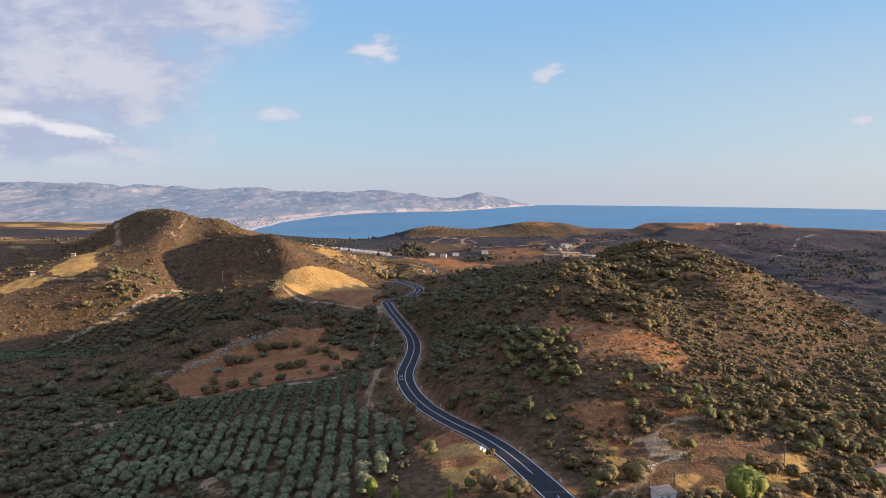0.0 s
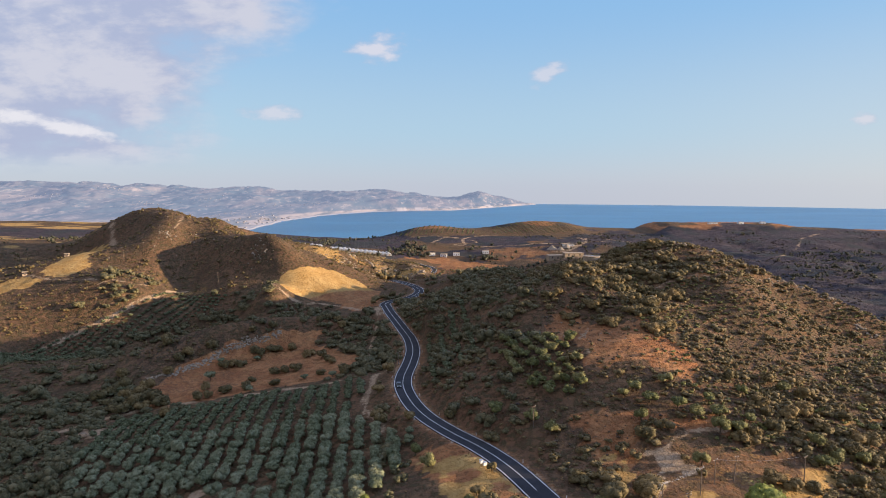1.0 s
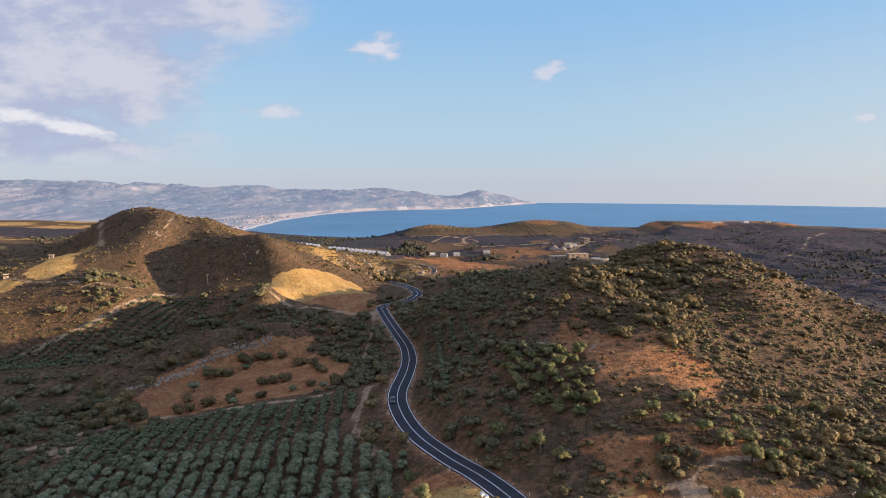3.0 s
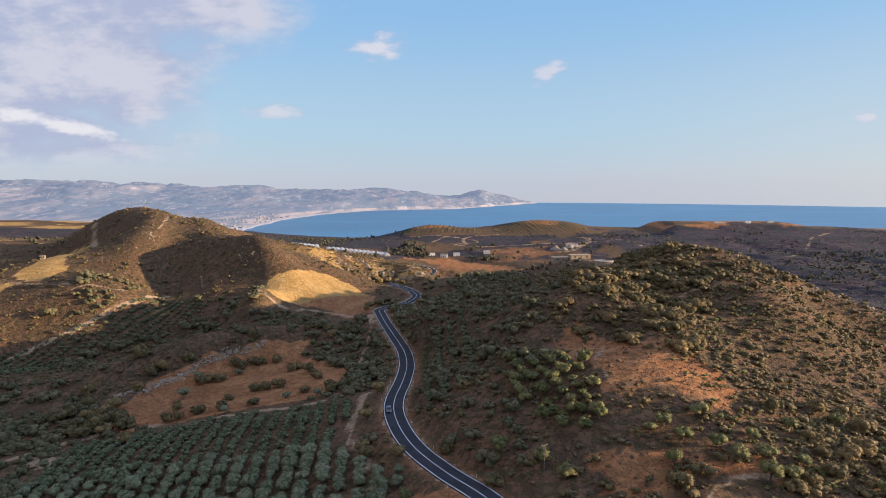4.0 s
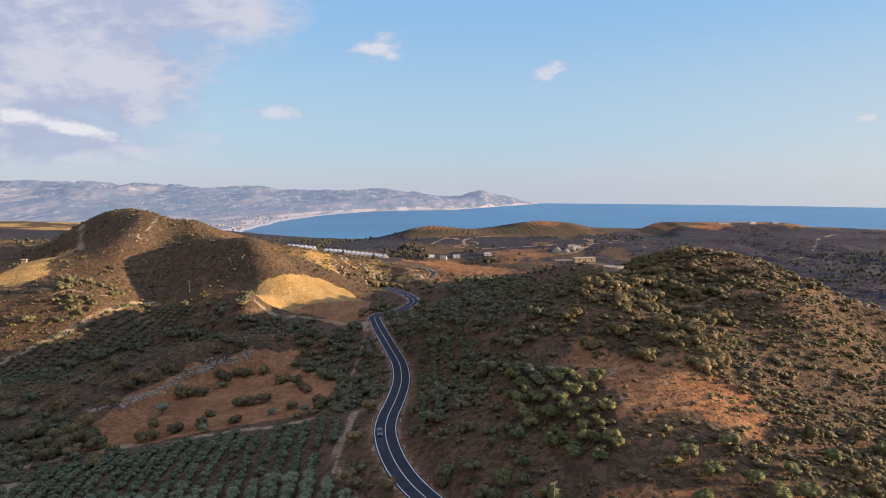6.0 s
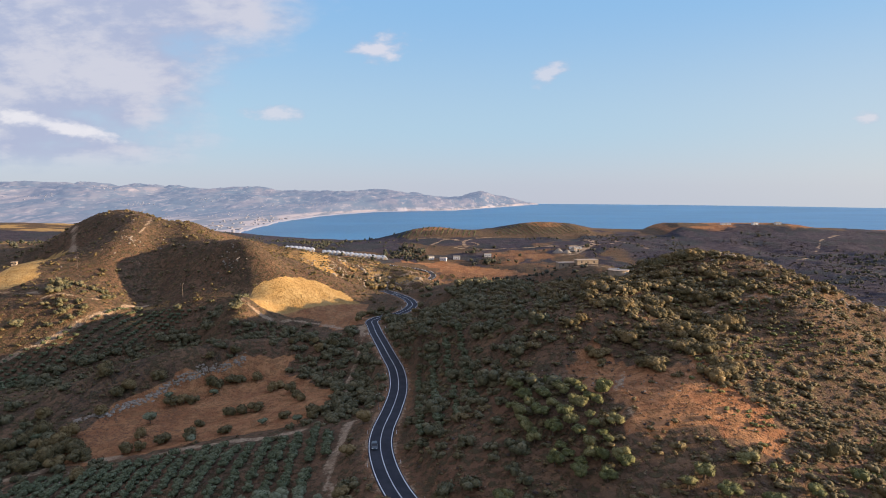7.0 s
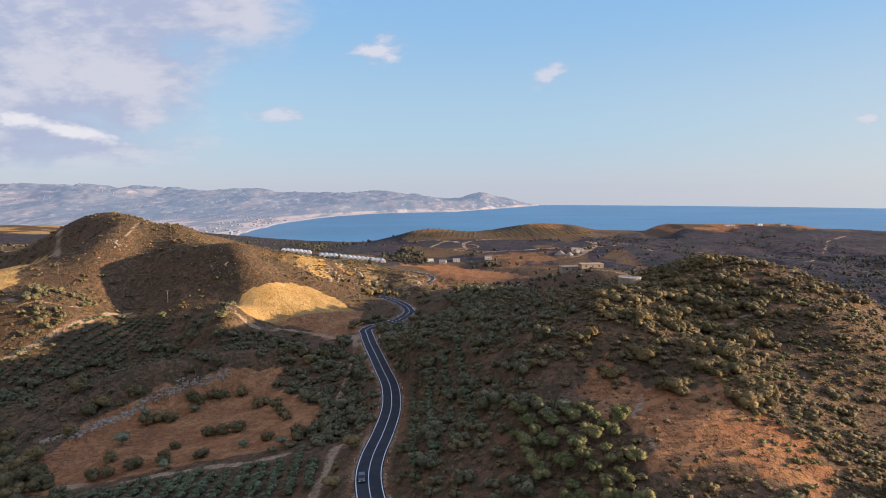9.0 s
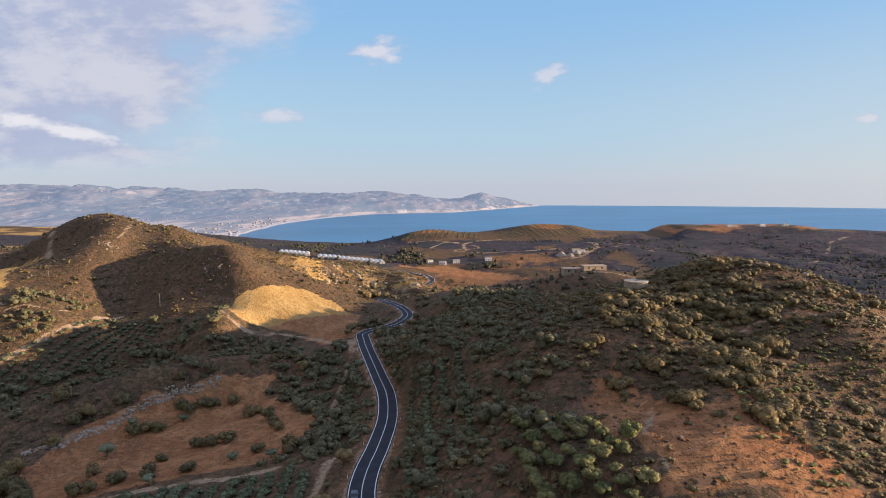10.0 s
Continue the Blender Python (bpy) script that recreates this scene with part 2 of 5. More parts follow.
RED_FIELD = [(-62, 901), (-17, 880), (29, 862), (79, 836), (116, 818), (96, 862), (45, 892), (-9, 908)]
TRACKS = [
    (curve_points([(-190, 210), (-172, 220), (-163, 228), (-152, 242), (-134, 254), (-118, 259), (-92, 257), (-62, 259), (-45, 262)]), 2.2),
    (curve_points([(-127, 400), (-102, 388), (-86, 398), (-71, 398), (-53, 389), (-42, 384)]), 1.9),
    (curve_points([(-42, 383), (-39, 360), (-38, 336), (-38, 312), (-36, 296)]), 1.9),
    (curve_points([(-21, 258), (-28, 259), (-28, 237), (-29, 227), (-27, 214), (-22, 204), (-18, 193)]), 1.8),
    (curve_points([(-188, 436), (-195, 428), (-197, 411), (-203, 402), (-208, 394), (-214, 387), (-223, 380), (-232, 374), (-241, 365), (-249, 350), (-256, 325)]), 2.2),
    (curve_points([(-301, 427), (-278, 419), (-254, 413), (-240, 410)]), 1.8),
    (curve_points([(-234, 406), (-224, 410), (-213, 410), (-206, 417)]), 1.3),
    (curve_points([(93, 262), (105, 266), (113, 266), (117, 261)]), 1.3),
    (curve_points([(36, 127), (45, 132), (52, 139), (58, 153), (67, 161), (77, 161)]), 1.2),
    (curve_points([(-62, 163), (-74, 175), (-51, 170)]), 1.8),
    (curve_points([(47, 180), (46, 190), (49, 199), (48, 208), (51, 216), (55, 224)]), 0.9),
    (curve_points([(42, 468), (48, 478), (55, 489), (66, 504), (84, 506), (98, 490), (124, 468), (130, 440)]), 2.0),
    (curve_points([(-272, 558), (-255, 552), (-238, 546), (-229, 520), (-228, 506)]), 1.5),
    (curve_points([(-312, 562), (-304, 548), (-294, 530), (-286, 518)]), 3.4),
    (curve_points([(150, 1010), (230, 1000), (290, 1040), (240, 1090), (330, 1060), (400, 1000), (470, 960)]), 5.0),
    (curve_points([(-60, 1130), (10, 1120), (60, 1060), (20, 1020), (100, 1000), (180, 1010)]), 3.0),
    (curve_points([(495, 884), (529, 913), (582, 984), (640, 1060), (666, 1098), (734, 1152)]), 4.0),
    (curve_points([(271, 1156), (301, 1158), (302, 1081), (320, 1040), (318, 970)]), 4.5),
    (curve_points([(-20, 1054), (-1, 1111), (28, 1113)]), 4.0),
    (curve_points([(38, 1026), (37, 1095), (59, 1130), (105, 1149)]), 4.0),
    (curve_points([(178, 930), (201, 939), (247, 1027), (251, 1098)]), 7.0),
]

# ---------------------------------------------------------------- materials
class Mat:
    """A node material in the making: few-word nodes."""

    def __init__(self, name, rough=0.9, spec=0.15, metal=0.0):
        self.m = bpy.data.materials.new(name)
        self.m.use_nodes = True
        self.t = self.m.node_tree
        self.b = self.t.nodes["Principled BSDF"]
        self.b.inputs["Roughness"].default_value = rough
        self.b.inputs["Specular IOR Level"].default_value = spec
        self.b.inputs["Metallic"].default_value = metal

    def node(self, kind, **inputs):
        n = self.t.nodes.new(kind)
        for k, v in inputs.items():
            self.put(n.inputs[k.replace("_", " ")], v)
        return n

    def put(self, socket, v):
        if isinstance(v, bpy.types.NodeSocket):
            self.t.links.new(v, socket)
        elif isinstance(v, tuple) and len(v) == 3 and socket.type == "RGBA":
            socket.default_value = (*v, 1)
        else:
            socket.default_value = v

    def where(self):
        return self.node("ShaderNodeNewGeometry").outputs["Position"]

    def noise(self, scale, detail=4, rough=0.6, at=None, stretch=None):
        v = at or self.where()
        if stretch:
            mp = self.node("ShaderNodeMapping", Vector=v)
            mp.inputs["Scale"].default_value = stretch
            v = mp.outputs[0]
        return self.node("ShaderNodeTexNoise", Vector=v, Scale=scale, Detail=detail, Roughness=rough).outputs["Fac"]

    def ramp(self, fac, lo, hi):
        n = self.node("ShaderNodeMapRange", Value=fac)
        n.interpolation_type = "SMOOTHSTEP"
        n.inputs["From Min"].default_value, n.inputs["From Max"].default_value = lo, hi
        return n.outputs[0]

    def mix(self, fac, a, b, blend="MIX"):
        n = self.t.nodes.new("ShaderNodeMix")
        n.data_type, n.blend_type = "RGBA", blend
        self.put(n.inputs["Factor"], fac)
        self.put(n.inputs["A"], a)
        self.put(n.inputs["B"], b)
        return n.outputs["Result"]

    def math(self, op, a, b=0.0):
        n = self.t.nodes.new("ShaderNodeMath")
        n.operation = op
        self.put(n.inputs[0], a)
        self.put(n.inputs[1], b)
        return n.outputs[0]

    def bump(self, h, dist, strength=1.0):
        n = self.node("ShaderNodeBump", Height=h, Distance=dist, Strength=strength)
        self.t.links.new(n.outputs[0], self.b.inputs["Normal"])

    def done(self, colour=None):
        if colour is not None:
            self.put(self.b.inputs["Base Color"], colour)
        return self.m


def plain(name, colour, rough=0.8, var=0.25, scale=1.5, spec=0.2, metal=0.0):
    """Paint, stone or metal with grain and stains."""
    k = Mat(name, rough, spec, metal)
    n = k.ramp(k.noise(scale, 6, 0.65), 0.3, 0.7)
    fine = k.noise(scale * 14, 3)
    c = k.mix(n, tuple(v * (1 - var) for v in colour), tuple(min(1, v * (1 + var * 0.5)) for v in colour))
    c = k.mix(k.math("MULTIPLY", fine, 0.35), c, tuple(v * 0.6 for v in colour))
    k.bump(fine, 0.02, 0.4)
    return k.done(c)


def ground_material():
    k = Mat("dry_ground", 0.95, 0.08)
    at = k.where()
    cov = k.node("ShaderNodeVertexColor")
    cov.layer_name = "cover"
    sep = k.node("ShaderNodeSeparateColor", Color=cov.outputs["Color"])
    big, mid, fine = k.noise(0.018, 5, 0.6, at), k.noise(0.11, 6, 0.65, at), k.noise(0.9, 6, 0.7, at)
    base = k.mix(k.ramp(mid, 0.38, 0.62), (0.084, 0.051, 0.032), (0.146, 0.085, 0.047))
    base = k.mix(k.ramp(big, 0.45, 0.65), base, (0.128, 0.068, 0.038))
    soil = k.mix(k.ramp(mid, 0.35, 0.7), (0.240, 0.102, 0.044), (0.345, 0.168, 0.074))
    grass = k.mix(k.ramp(mid, 0.3, 0.7), (0.30, 0.172, 0.056), (0.41, 0.262, 0.098))
    pale = k.mix(k.ramp(fine, 0.3, 0.7), (0.23, 0.155, 0.095), (0.36, 0.26, 0.165))
    # dark scrub; the far slopes' violet haze is mixed into its colour
    dark = k.mix(k.ramp(mid, 0.35, 0.65), (0.030, 0.025, 0.030), (0.066, 0.051, 0.054))
    dark = k.mix(k.ramp(big, 0.46, 0.60), dark, (0.034, 0.036, 0.036))
    frayed = k.math("MULTIPLY", k.math("SUBTRACT", fine, 0.5), 0.9)

    def part_of(v):
        return k.ramp(k.math("ADD", v, frayed), 0.32, 0.62)

    patch = k.ramp(k.noise(0.45, 4, 0.7, at), 0.475, 0.585)
    straw = k.ramp(k.noise(0.8, 4, 0.7, at), 0.54, 0.66)

    def overgrown(c, much):
        c = k.mix(k.math("MULTIPLY", straw, 0.5 * much), c, (0.235, 0.145, 0.064))
        return k.mix(k.math("MULTIPLY", patch, 0.85 * much), c, (0.058, 0.048, 0.024))

    c = overgrown(base, 1.0)
    blotch = k.ramp(k.noise(0.16, 6, 0.75, at), 0.50, 0.62)
    c = k.mix(k.math("MULTIPLY", blotch, 0.4), c, (0.070, 0.055, 0.031))
    specks = k.ramp(k.noise(2.6, 3, 0.7, at), 0.56, 0.66)
    c = k.mix(k.math("MULTIPLY", specks, 0.5), c, (0.07, 0.052, 0.028))
    c = k.mix(part_of(sep.outputs[0]), c, overgrown(soil, 0.4))
    c = k.mix(part_of(sep.outputs[1]), c, overgrown(grass, 0.12))
    c = k.mix(part_of(sep.outputs[2]), c, pale)
    c = k.mix(part_of(cov.outputs["Alpha"]), c, dark)
    relief = k.math("ADD", k.math("MULTIPLY", fine, 0.8), k.math("MULTIPLY", mid, 1.5))
    k.bump(k.math("ADD", relief, k.math("MULTIPLY", patch, 0.5)), 0.8, 0.85)
    return k.done(c)


def leaf_material(name, dark, light, warm, islands=False):
    k = Mat(name, 0.75, 0.2)
    if islands:
        r = k.node("ShaderNodeNewGeometry").outputs["Random Per Island"]
    else:
        r = k.node("ShaderNodeObjectInfo").outputs["Random"]
    n = k.ramp(k.noise(1.1, 4, 0.7), 0.35, 0.68)
    c = k.mix(n, dark, light)
    c = k.mix(k.math("MULTIPLY", k.ramp(r, 0.35, 1.0), 0.75), c, warm)
    c = k.mix(k.math("MULTIPLY", k.ramp(k.noise(0.05, 2), 0.45, 0.65), 0.35), c, warm)
    sprigs = k.noise(3.4, 5, 0.75)
    c = k.mix(k.math("MULTIPLY", k.ramp(sprigs, 0.50, 0.36), 0.7), c, tuple(0.6 * v for v in dark))
    c = k.mix(k.math("MULTIPLY", k.ramp(sprigs, 0.56, 0.70), 0.5), c, tuple(1.12 * v for v in warm))
    k.bump(sprigs, 0.35, 0.6)
    return k.done(c)


def sea_material():
    k = Mat("sea_water", 0.32, 0.22)
    at = k.where()
    c = k.mix(k.ramp(k.noise(0.0016, 3, 0.5, at, (1, 2.5, 1)), 0.35, 0.7), (0.009, 0.088, 0.190), (0.018, 0.125, 0.250))
    c = k.mix(k.math("MULTIPLY", k.ramp(k.noise(0.01, 4, 0.6, at, (1, 3, 1)), 0.5, 0.7), 0.3), c, (0.045, 0.19, 0.30))
    k.bump(k.noise(0.12, 4, 0.6, at, (1, 2, 1)), 0.6, 0.5)
    return k.done(c)


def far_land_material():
    """Hills kilometres off: bare rock, scrub, pale fields and chalk cliffs; evening haze is put into colour and glow.
    """
    k = Mat("hills_haze_glow", 1.0, 0.0)
    at = k.where()
    wide = k.ramp(k.noise(0.0032, 5, 0.6, at, (1, 0.35, 2.0)), 0.40, 0.60)
    a = k.ramp(k.noise(0.010, 6, 0.65, at, (1, 0.28, 1.5)), 0.40, 0.62)
    b = k.ramp(k.noise(0.030, 5, 0.7, at, (1, 0.25, 1.5)), 0.52, 0.66)
    c = k.mix(a, (0.045, 0.056, 0.066), (0.125, 0.104, 0.096))
    c = k.mix(k.math("MULTIPLY", wide, 0.55), c, (0.038, 0.060, 0.072))
    c = k.mix(k.math("MULTIPLY", b, 0.5), c, (0.27, 0.215, 0.18))
    xyz = k.node("ShaderNodeSeparateXYZ", Vector=at)
    up, deep = xyz.outputs[2], xyz.outputs[1]
    fields = k.mix(k.ramp(k.noise(0.013, 4, 0.6, at, (1, 0.22, 1)), 0.42, 0.58), (0.088, 0.082, 0.066), (0.30, 0.225, 0.165))
    c = k.mix(k.math("MULTIPLY", k.ramp(up, 16.0, 9.0), 0.85), c, fields)
    cliff = k.math("MULTIPLY", k.ramp(up, 24.0, 15.0), k.ramp(deep, 3200.0, 3380.0))
    c = k.mix(k.math("MULTIPLY", cliff, k.ramp(k.noise(0.014, 3, 0.6, at, (1, 0.4, 0.6)), 0.51, 0.60)), c, (0.23, 0.20, 0.18))
    c = k.mix(k.ramp(up, 3.7, 3.3), c, (0.18, 0.16, 0.145))
    # blue glow stands in for haze; the hills give no light themselves
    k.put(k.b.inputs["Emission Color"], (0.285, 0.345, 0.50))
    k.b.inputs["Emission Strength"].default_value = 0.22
    return k.done(c)


def far_wall_material():
    """Whitewash kilometres off, toned down, with the hills' evening haze put in as a glow."""
    k = Mat("whitewash_haze_glow", 1.0, 0.0)
    c = k.mix(k.noise(0.2, 3), (0.12, 0.11, 0.105), (0.19, 0.175, 0.165))
    # same blue haze glow as the hills; no lamps in these houses
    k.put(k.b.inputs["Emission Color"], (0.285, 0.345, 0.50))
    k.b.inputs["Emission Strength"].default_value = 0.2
    return k.done(c)


def asphalt_material():
    k = Mat("asphalt", 0.9, 0.08)
    fine = k.noise(9.0, 3, 0.7)
    c = k.mix(k.ramp(k.noise(0.25, 5, 0.6), 0.35, 0.7), (0.022, 0.023, 0.028), (0.034, 0.035, 0.041))
    c = k.mix(k.math("MULTIPLY", fine, 0.3), c, (0.05, 0.05, 0.053))
    k.bump(fine, 0.01, 0.4)
    return k.done(c)


GROUND = ground_material()
ASPHALT = asphalt_material()
ROAD_PAINT = plain("road_paint", (0.62, 0.62, 0.60), 0.7, 0.35, 3.0)
BARK = plain("bark", (0.13, 0.095, 0.065), 0.95, 0.4, 6.0, 0.05)
OLIVE = leaf_material("olive_leaves", (0.084, 0.098, 0.050), (0.185, 0.196, 0.106), (0.225, 0.226, 0.132))
# darker than OLIVE: shade of the western grove is put into the leaf colour
OLIVE_FAR = leaf_material("olive_leaves_far", (0.054, 0.066, 0.030), (0.118, 0.130, 0.062), (0.145, 0.145, 0.075), True)
SCRUB = leaf_material("scrub_leaves", (0.060, 0.052, 0.022), (0.152, 0.114, 0.045), (0.212, 0.142, 0.056))
SCRUB_FAR = leaf_material("scrub_leaves_far", (0.058, 0.050, 0.023), (0.138, 0.106, 0.043), (0.185, 0.126, 0.052), True)
GREEN = leaf_material("fresh_leaves", (0.070, 0.077, 0.027), (0.160, 0.155, 0.050), (0.205, 0.175, 0.068))
CARPET = leaf_material("green_cushions", (0.068, 0.076, 0.024), (0.150, 0.150, 0.040), (0.190, 0.160, 0.054), True)
DRY = leaf_material("dry_tufts", (0.09, 0.055, 0.026), (0.190, 0.110, 0.048), (0.26, 0.165, 0.070), True)
DRY_SCRUB = leaf_material("thorn_scrub", (0.078, 0.053, 0.035), (0.165, 0.100, 0.055), (0.205, 0.125, 0.066), True)
OAK = leaf_material("evergreen_leaves", (0.050, 0.051, 0.025), (0.120, 0.108, 0.050), (0.155, 0.124, 0.060), True)
PHRYGANA = leaf_material("dark_cushions", (0.038, 0.028, 0.024), (0.085, 0.058, 0.042), (0.115, 0.075, 0.048), True)
HEATH = leaf_material("heath_leaves", (0.028, 0.025, 0.022), (0.060, 0.048, 0.038), (0.078, 0.058, 0.046), True)
LIME = leaf_material("bright_leaves", (0.090, 0.105, 0.020), (0.215, 0.225, 0.042), (0.265, 0.255, 0.060))
WOODS = leaf_material("woods_far", (0.030, 0.036, 0.022), (0.066, 0.066, 0.038), (0.085, 0.072, 0.045), True)
ROCK = plain("limestone", (0.27, 0.22, 0.165), 0.9, 0.35, 0.8, 0.1)
PLASTIC = plain("greenhouse_film", (0.40, 0.40, 0.39), 0.55, 0.25, 0.5, 0.3)
WHITE = plain("whitewash", (0.74, 0.72, 0.68), 0.8, 0.15, 0.6)
CONCRETE = plain("concrete", (0.36, 0.275, 0.19), 0.9, 0.3, 0.7)
WOOD = plain("weathered_wood", (0.16, 0.12, 0.09), 0.9, 0.3, 2.0)
TILE = plain("roof_tile", (0.30, 0.19, 0.13), 0.85, 0.3, 1.2)
DARK = plain("dark_opening", (0.03, 0.03, 0.035), 0.4, 0.2, 1.0, 0.4)
FAR_WALL = far_wall_material()
STEEL = plain("galvanised_steel", (0.45, 0.46, 0.47), 0.45, 0.2, 1.0, 0.5, 0.6)
SEA = sea_material()
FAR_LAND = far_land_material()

# ---------------------------------------------------------------- setting
def mesh_from(name, verts, faces, mat, smooth_faces=False):
    """A mesh of arrays; faces all of one corner count."""
    me = bpy.data.meshes.new(name)
    verts, faces = np.asarray(verts, np.float32), np.asarray(faces, np.int32)
    n = faces.shape[1]
    me.vertices.add(len(verts))
    me.vertices.foreach_set("co", verts.ravel())
    me.loops.add(faces.size)
    me.loops.foreach_set("vertex_index", faces.ravel())
    me.polygons.add(len(faces))
    me.polygons.foreach_set("loop_start", np.arange(0, faces.size, n, dtype=np.int32))
    me.polygons.foreach_set("use_smooth", np.full(len(faces), smooth_faces))
    me.update(calc_edges=True)
    me.materials.append(mat)
    return me


def grid_faces(rows, cols):
    i = np.arange(rows * cols).reshape(rows, cols)
    return np.stack([i[:-1, :-1], i[:-1, 1:], i[1:, 1:], i[1:, :-1]], -1).reshape(-1, 4)


def steps(*spans):
    """Even steps within each span: (from, to, step)."""
    return np.concatenate([np.arange(a, b, s) for a, b, s in spans] + [[spans[-1][1]]])


def cover(x, y):
    """What covers the ground: soil, dry grass, pale stone, dark scrub."""
    low = smooth(7, -8, y - 400 - 1.1 * (x + 95))
    soil = (0.5 + 0.4 * low) * soft_inside(MOUND, x, y, 2.5) + 0.3 * soft_inside(LOWER_SLOPE, x, y, 6) + 1.0 * soft_inside(FIELD, x, y, 2.0) + (0.55 + 0.35 * smooth(-0.1, 0.3, fbm(x, y, 12, 3, 23))) * soft_inside(BARE_HILL, x, y, 6) + 0.6 * soft_inside(TERRACE, x, y, 4) + soft_inside(RED_FIELD, x, y, 4)
    soil += 0.5 * smooth(0.05, 0.4, fbm(x, y, 60, 3, 21)) * smooth(640, 720, y) * smooth(300, 220, x) * smooth(1130, 1050, y) + 0.4 * soft_inside(YARD, x, y, 3)
    soil += 0.9 * soft_inside(HEADLAND, x, y, 3)
    grass = soft_inside(MOUND, x, y, 2.5) * (1 - low) + 0.95 * soft_inside(YELLOW, x, y, 3) + 0.9 * soft_inside(YELLOW_LOW, x, y, 3)
    grass += 0.85 * soft_inside(HEADLAND, x, y, 4, 8) * smooth(-0.35, 0.1, fbm(x, y, 8, 3, 33)) + 0.35 * soft_inside(YARD, x, y, 3) * smooth(-0.2, 0.15, fbm(x, y, 12, 3, 31))
    grass += 0.45 * smooth(0.25, 0.55, fbm(x, y, 45, 4, 40)) * smooth(-60, -140, x) * smooth(360, 420, y) * smooth(760, 600, y)
    grass += 0.55 * smooth(0.2, 0.5, fbm(x, y, 20, 4, 44)) * smooth(40, 90, x) * smooth(190, 170, y)
    grass += 0.8 * smooth(0.0, 0.3, fbm(x, y, 40, 4, 46)) * smooth(-320, -360, x) * smooth(520, 600, y) * smooth(900, 760, y)
    pale = 0.55 * smooth(0.25, 0.5, fbm(x, y, 16, 4, 60)) * smooth(-170, -90, x) * smooth(20, -30, x) * smooth(440, 520, y) * smooth(760, 640, y)
    pale += 0.3 * low * soft_inside(MOUND, x, y, 2.5)
    for p in STRAW:
        grass += 0.9 * soft_inside(p, x, y, 2.0, 9) * smooth(-0.4, 0.1, fbm(x, y, 5, 3, 34))
    pale += 0.75 * soft_inside(OUTCROP, x, y, 3.0)
    pale += 0.85 * soft_inside(SLAB, x, y, 0.8)
    soil += 0.8 * soft_inside(HILL_PATCH, x, y, 1.5)
    pale += 0.5 * smooth(0.1, 0.35, fbm(x, y, 11, 4, 62)) * smooth(-150, -120, x) * smooth(20, -10, x) * smooth(575, 615, y) * smooth(860, 790, y)
    grass += 0.6 * smooth(-0.1, 0.25, fbm(x, y, 26, 4, 64)) * smooth(-150, -120, x) * smooth(30, -10, x) * smooth(540, 600, y) * smooth(860, 800, y)
    dark = 0.35 * smooth(0.0, 0.35, fbm(x, y, 35, 4, 70)) * smooth(-20, -70, x) * smooth(420, 330, y)
    dark += 0.62 * smooth(900, 980, y) * smooth(0.0, 0.3, fbm(x, y, 120, 4, 80)) + 0.8 * smooth(200, 300, x - 0.12 * np.maximum(y - 500, 0)) * smooth(250, 330, y) * smooth(1235, 1180, y + 40 * fbm(x, y, 90, 3, 82))
    dark += 0.9 * smooth(-40, -90, x + 30 * fbm(x, y, 60, 3, 84)) * smooth(930, 1000, y) * smooth(-620, -500, x)
    grass += 0.65 * smooth(-0.15, 0.25, fbm(x, y, 55, 4, 47)) * smooth(-470, -560, x) * smooth(520, 620, y) + 0.22 * smooth(-0.1, 0.3, fbm(x, y, 18, 4, 49)) * smooth(-185, -225, x) * smooth(280, 300, y) * smooth(500, 460, y)
    dark += 0.5 * smooth(215, 300, x) * smooth(300, 380, y) * smooth(1190, 1150, y)
    soil += 0.85 * smooth(1175, 1195, y + 12 * fbm(x, y, 40, 3, 86)) * smooth(425, 450, x) * smooth(1300, 900, x) * smooth(-0.3, 0.1, fbm(x, y, 70, 3, 88))
    soil += 0.8 * np.exp(-((x + 30) / 60.0) ** 2 - ((y - 1200) / 28.0) ** 2) + 1.2 * np.exp(-((x - 205) / 38.0) ** 2 - ((y - 1240) / 30.0) ** 2)
    grass += 0.5 * smooth(0.0, 0.3, fbm(x, y, 22, 4, 48)) * smooth(-140, -100, x) * smooth(25, -20, x) * smooth(560, 600, y) * smooth(740, 700, y)
    dark += 0.2 * smooth(20, -2, x - 0.05 * (y - 250)) * smooth(-20, -8, x) * smooth(215, 260, y) * smooth(430, 380, y)
    dark += 0.75 * smooth(955, 1000, y) * smooth(1160, 1120, y) * smooth(-0.25, 0.1, fbm(x, y, 110, 4, 81))
    dark += 0.6 * smooth(-0.05, 0.25, fbm(x, y, 45, 4, 83)) * smooth(700, 760, y) * smooth(1000, 960, y) * smooth(340, 260, x) * (1 - soft_inside(RED_FIELD, x, y, 4))
    shape = np.shape(x)
    for line, half in TRACKS:
        d, _ = nearest_on(line, x, y, half * 3)
        on = smooth(half * 1.25, half * 0.6, d.reshape(shape))
        on = on * (0.7 + 0.5 * fbm(x, y, 7, 3, 37))
        pale, dark, grass = np.maximum(pale, 0.8 * on), dark * (1 - on), grass * (1 - on)
    d, _ = nearest_on(ROAD, x, y, 14.0)
    side = smooth(9.0, 5.0, d.reshape(shape))
    soil, dark, pale = np.maximum(soil, 0.45 * side), dark * (1 - side), np.maximum(pale, 0.5 * smooth(5.6, 4.4, d.reshape(shape)))
    return np.clip(np.stack([soil, grass, pale, dark], -1), 0, 1)


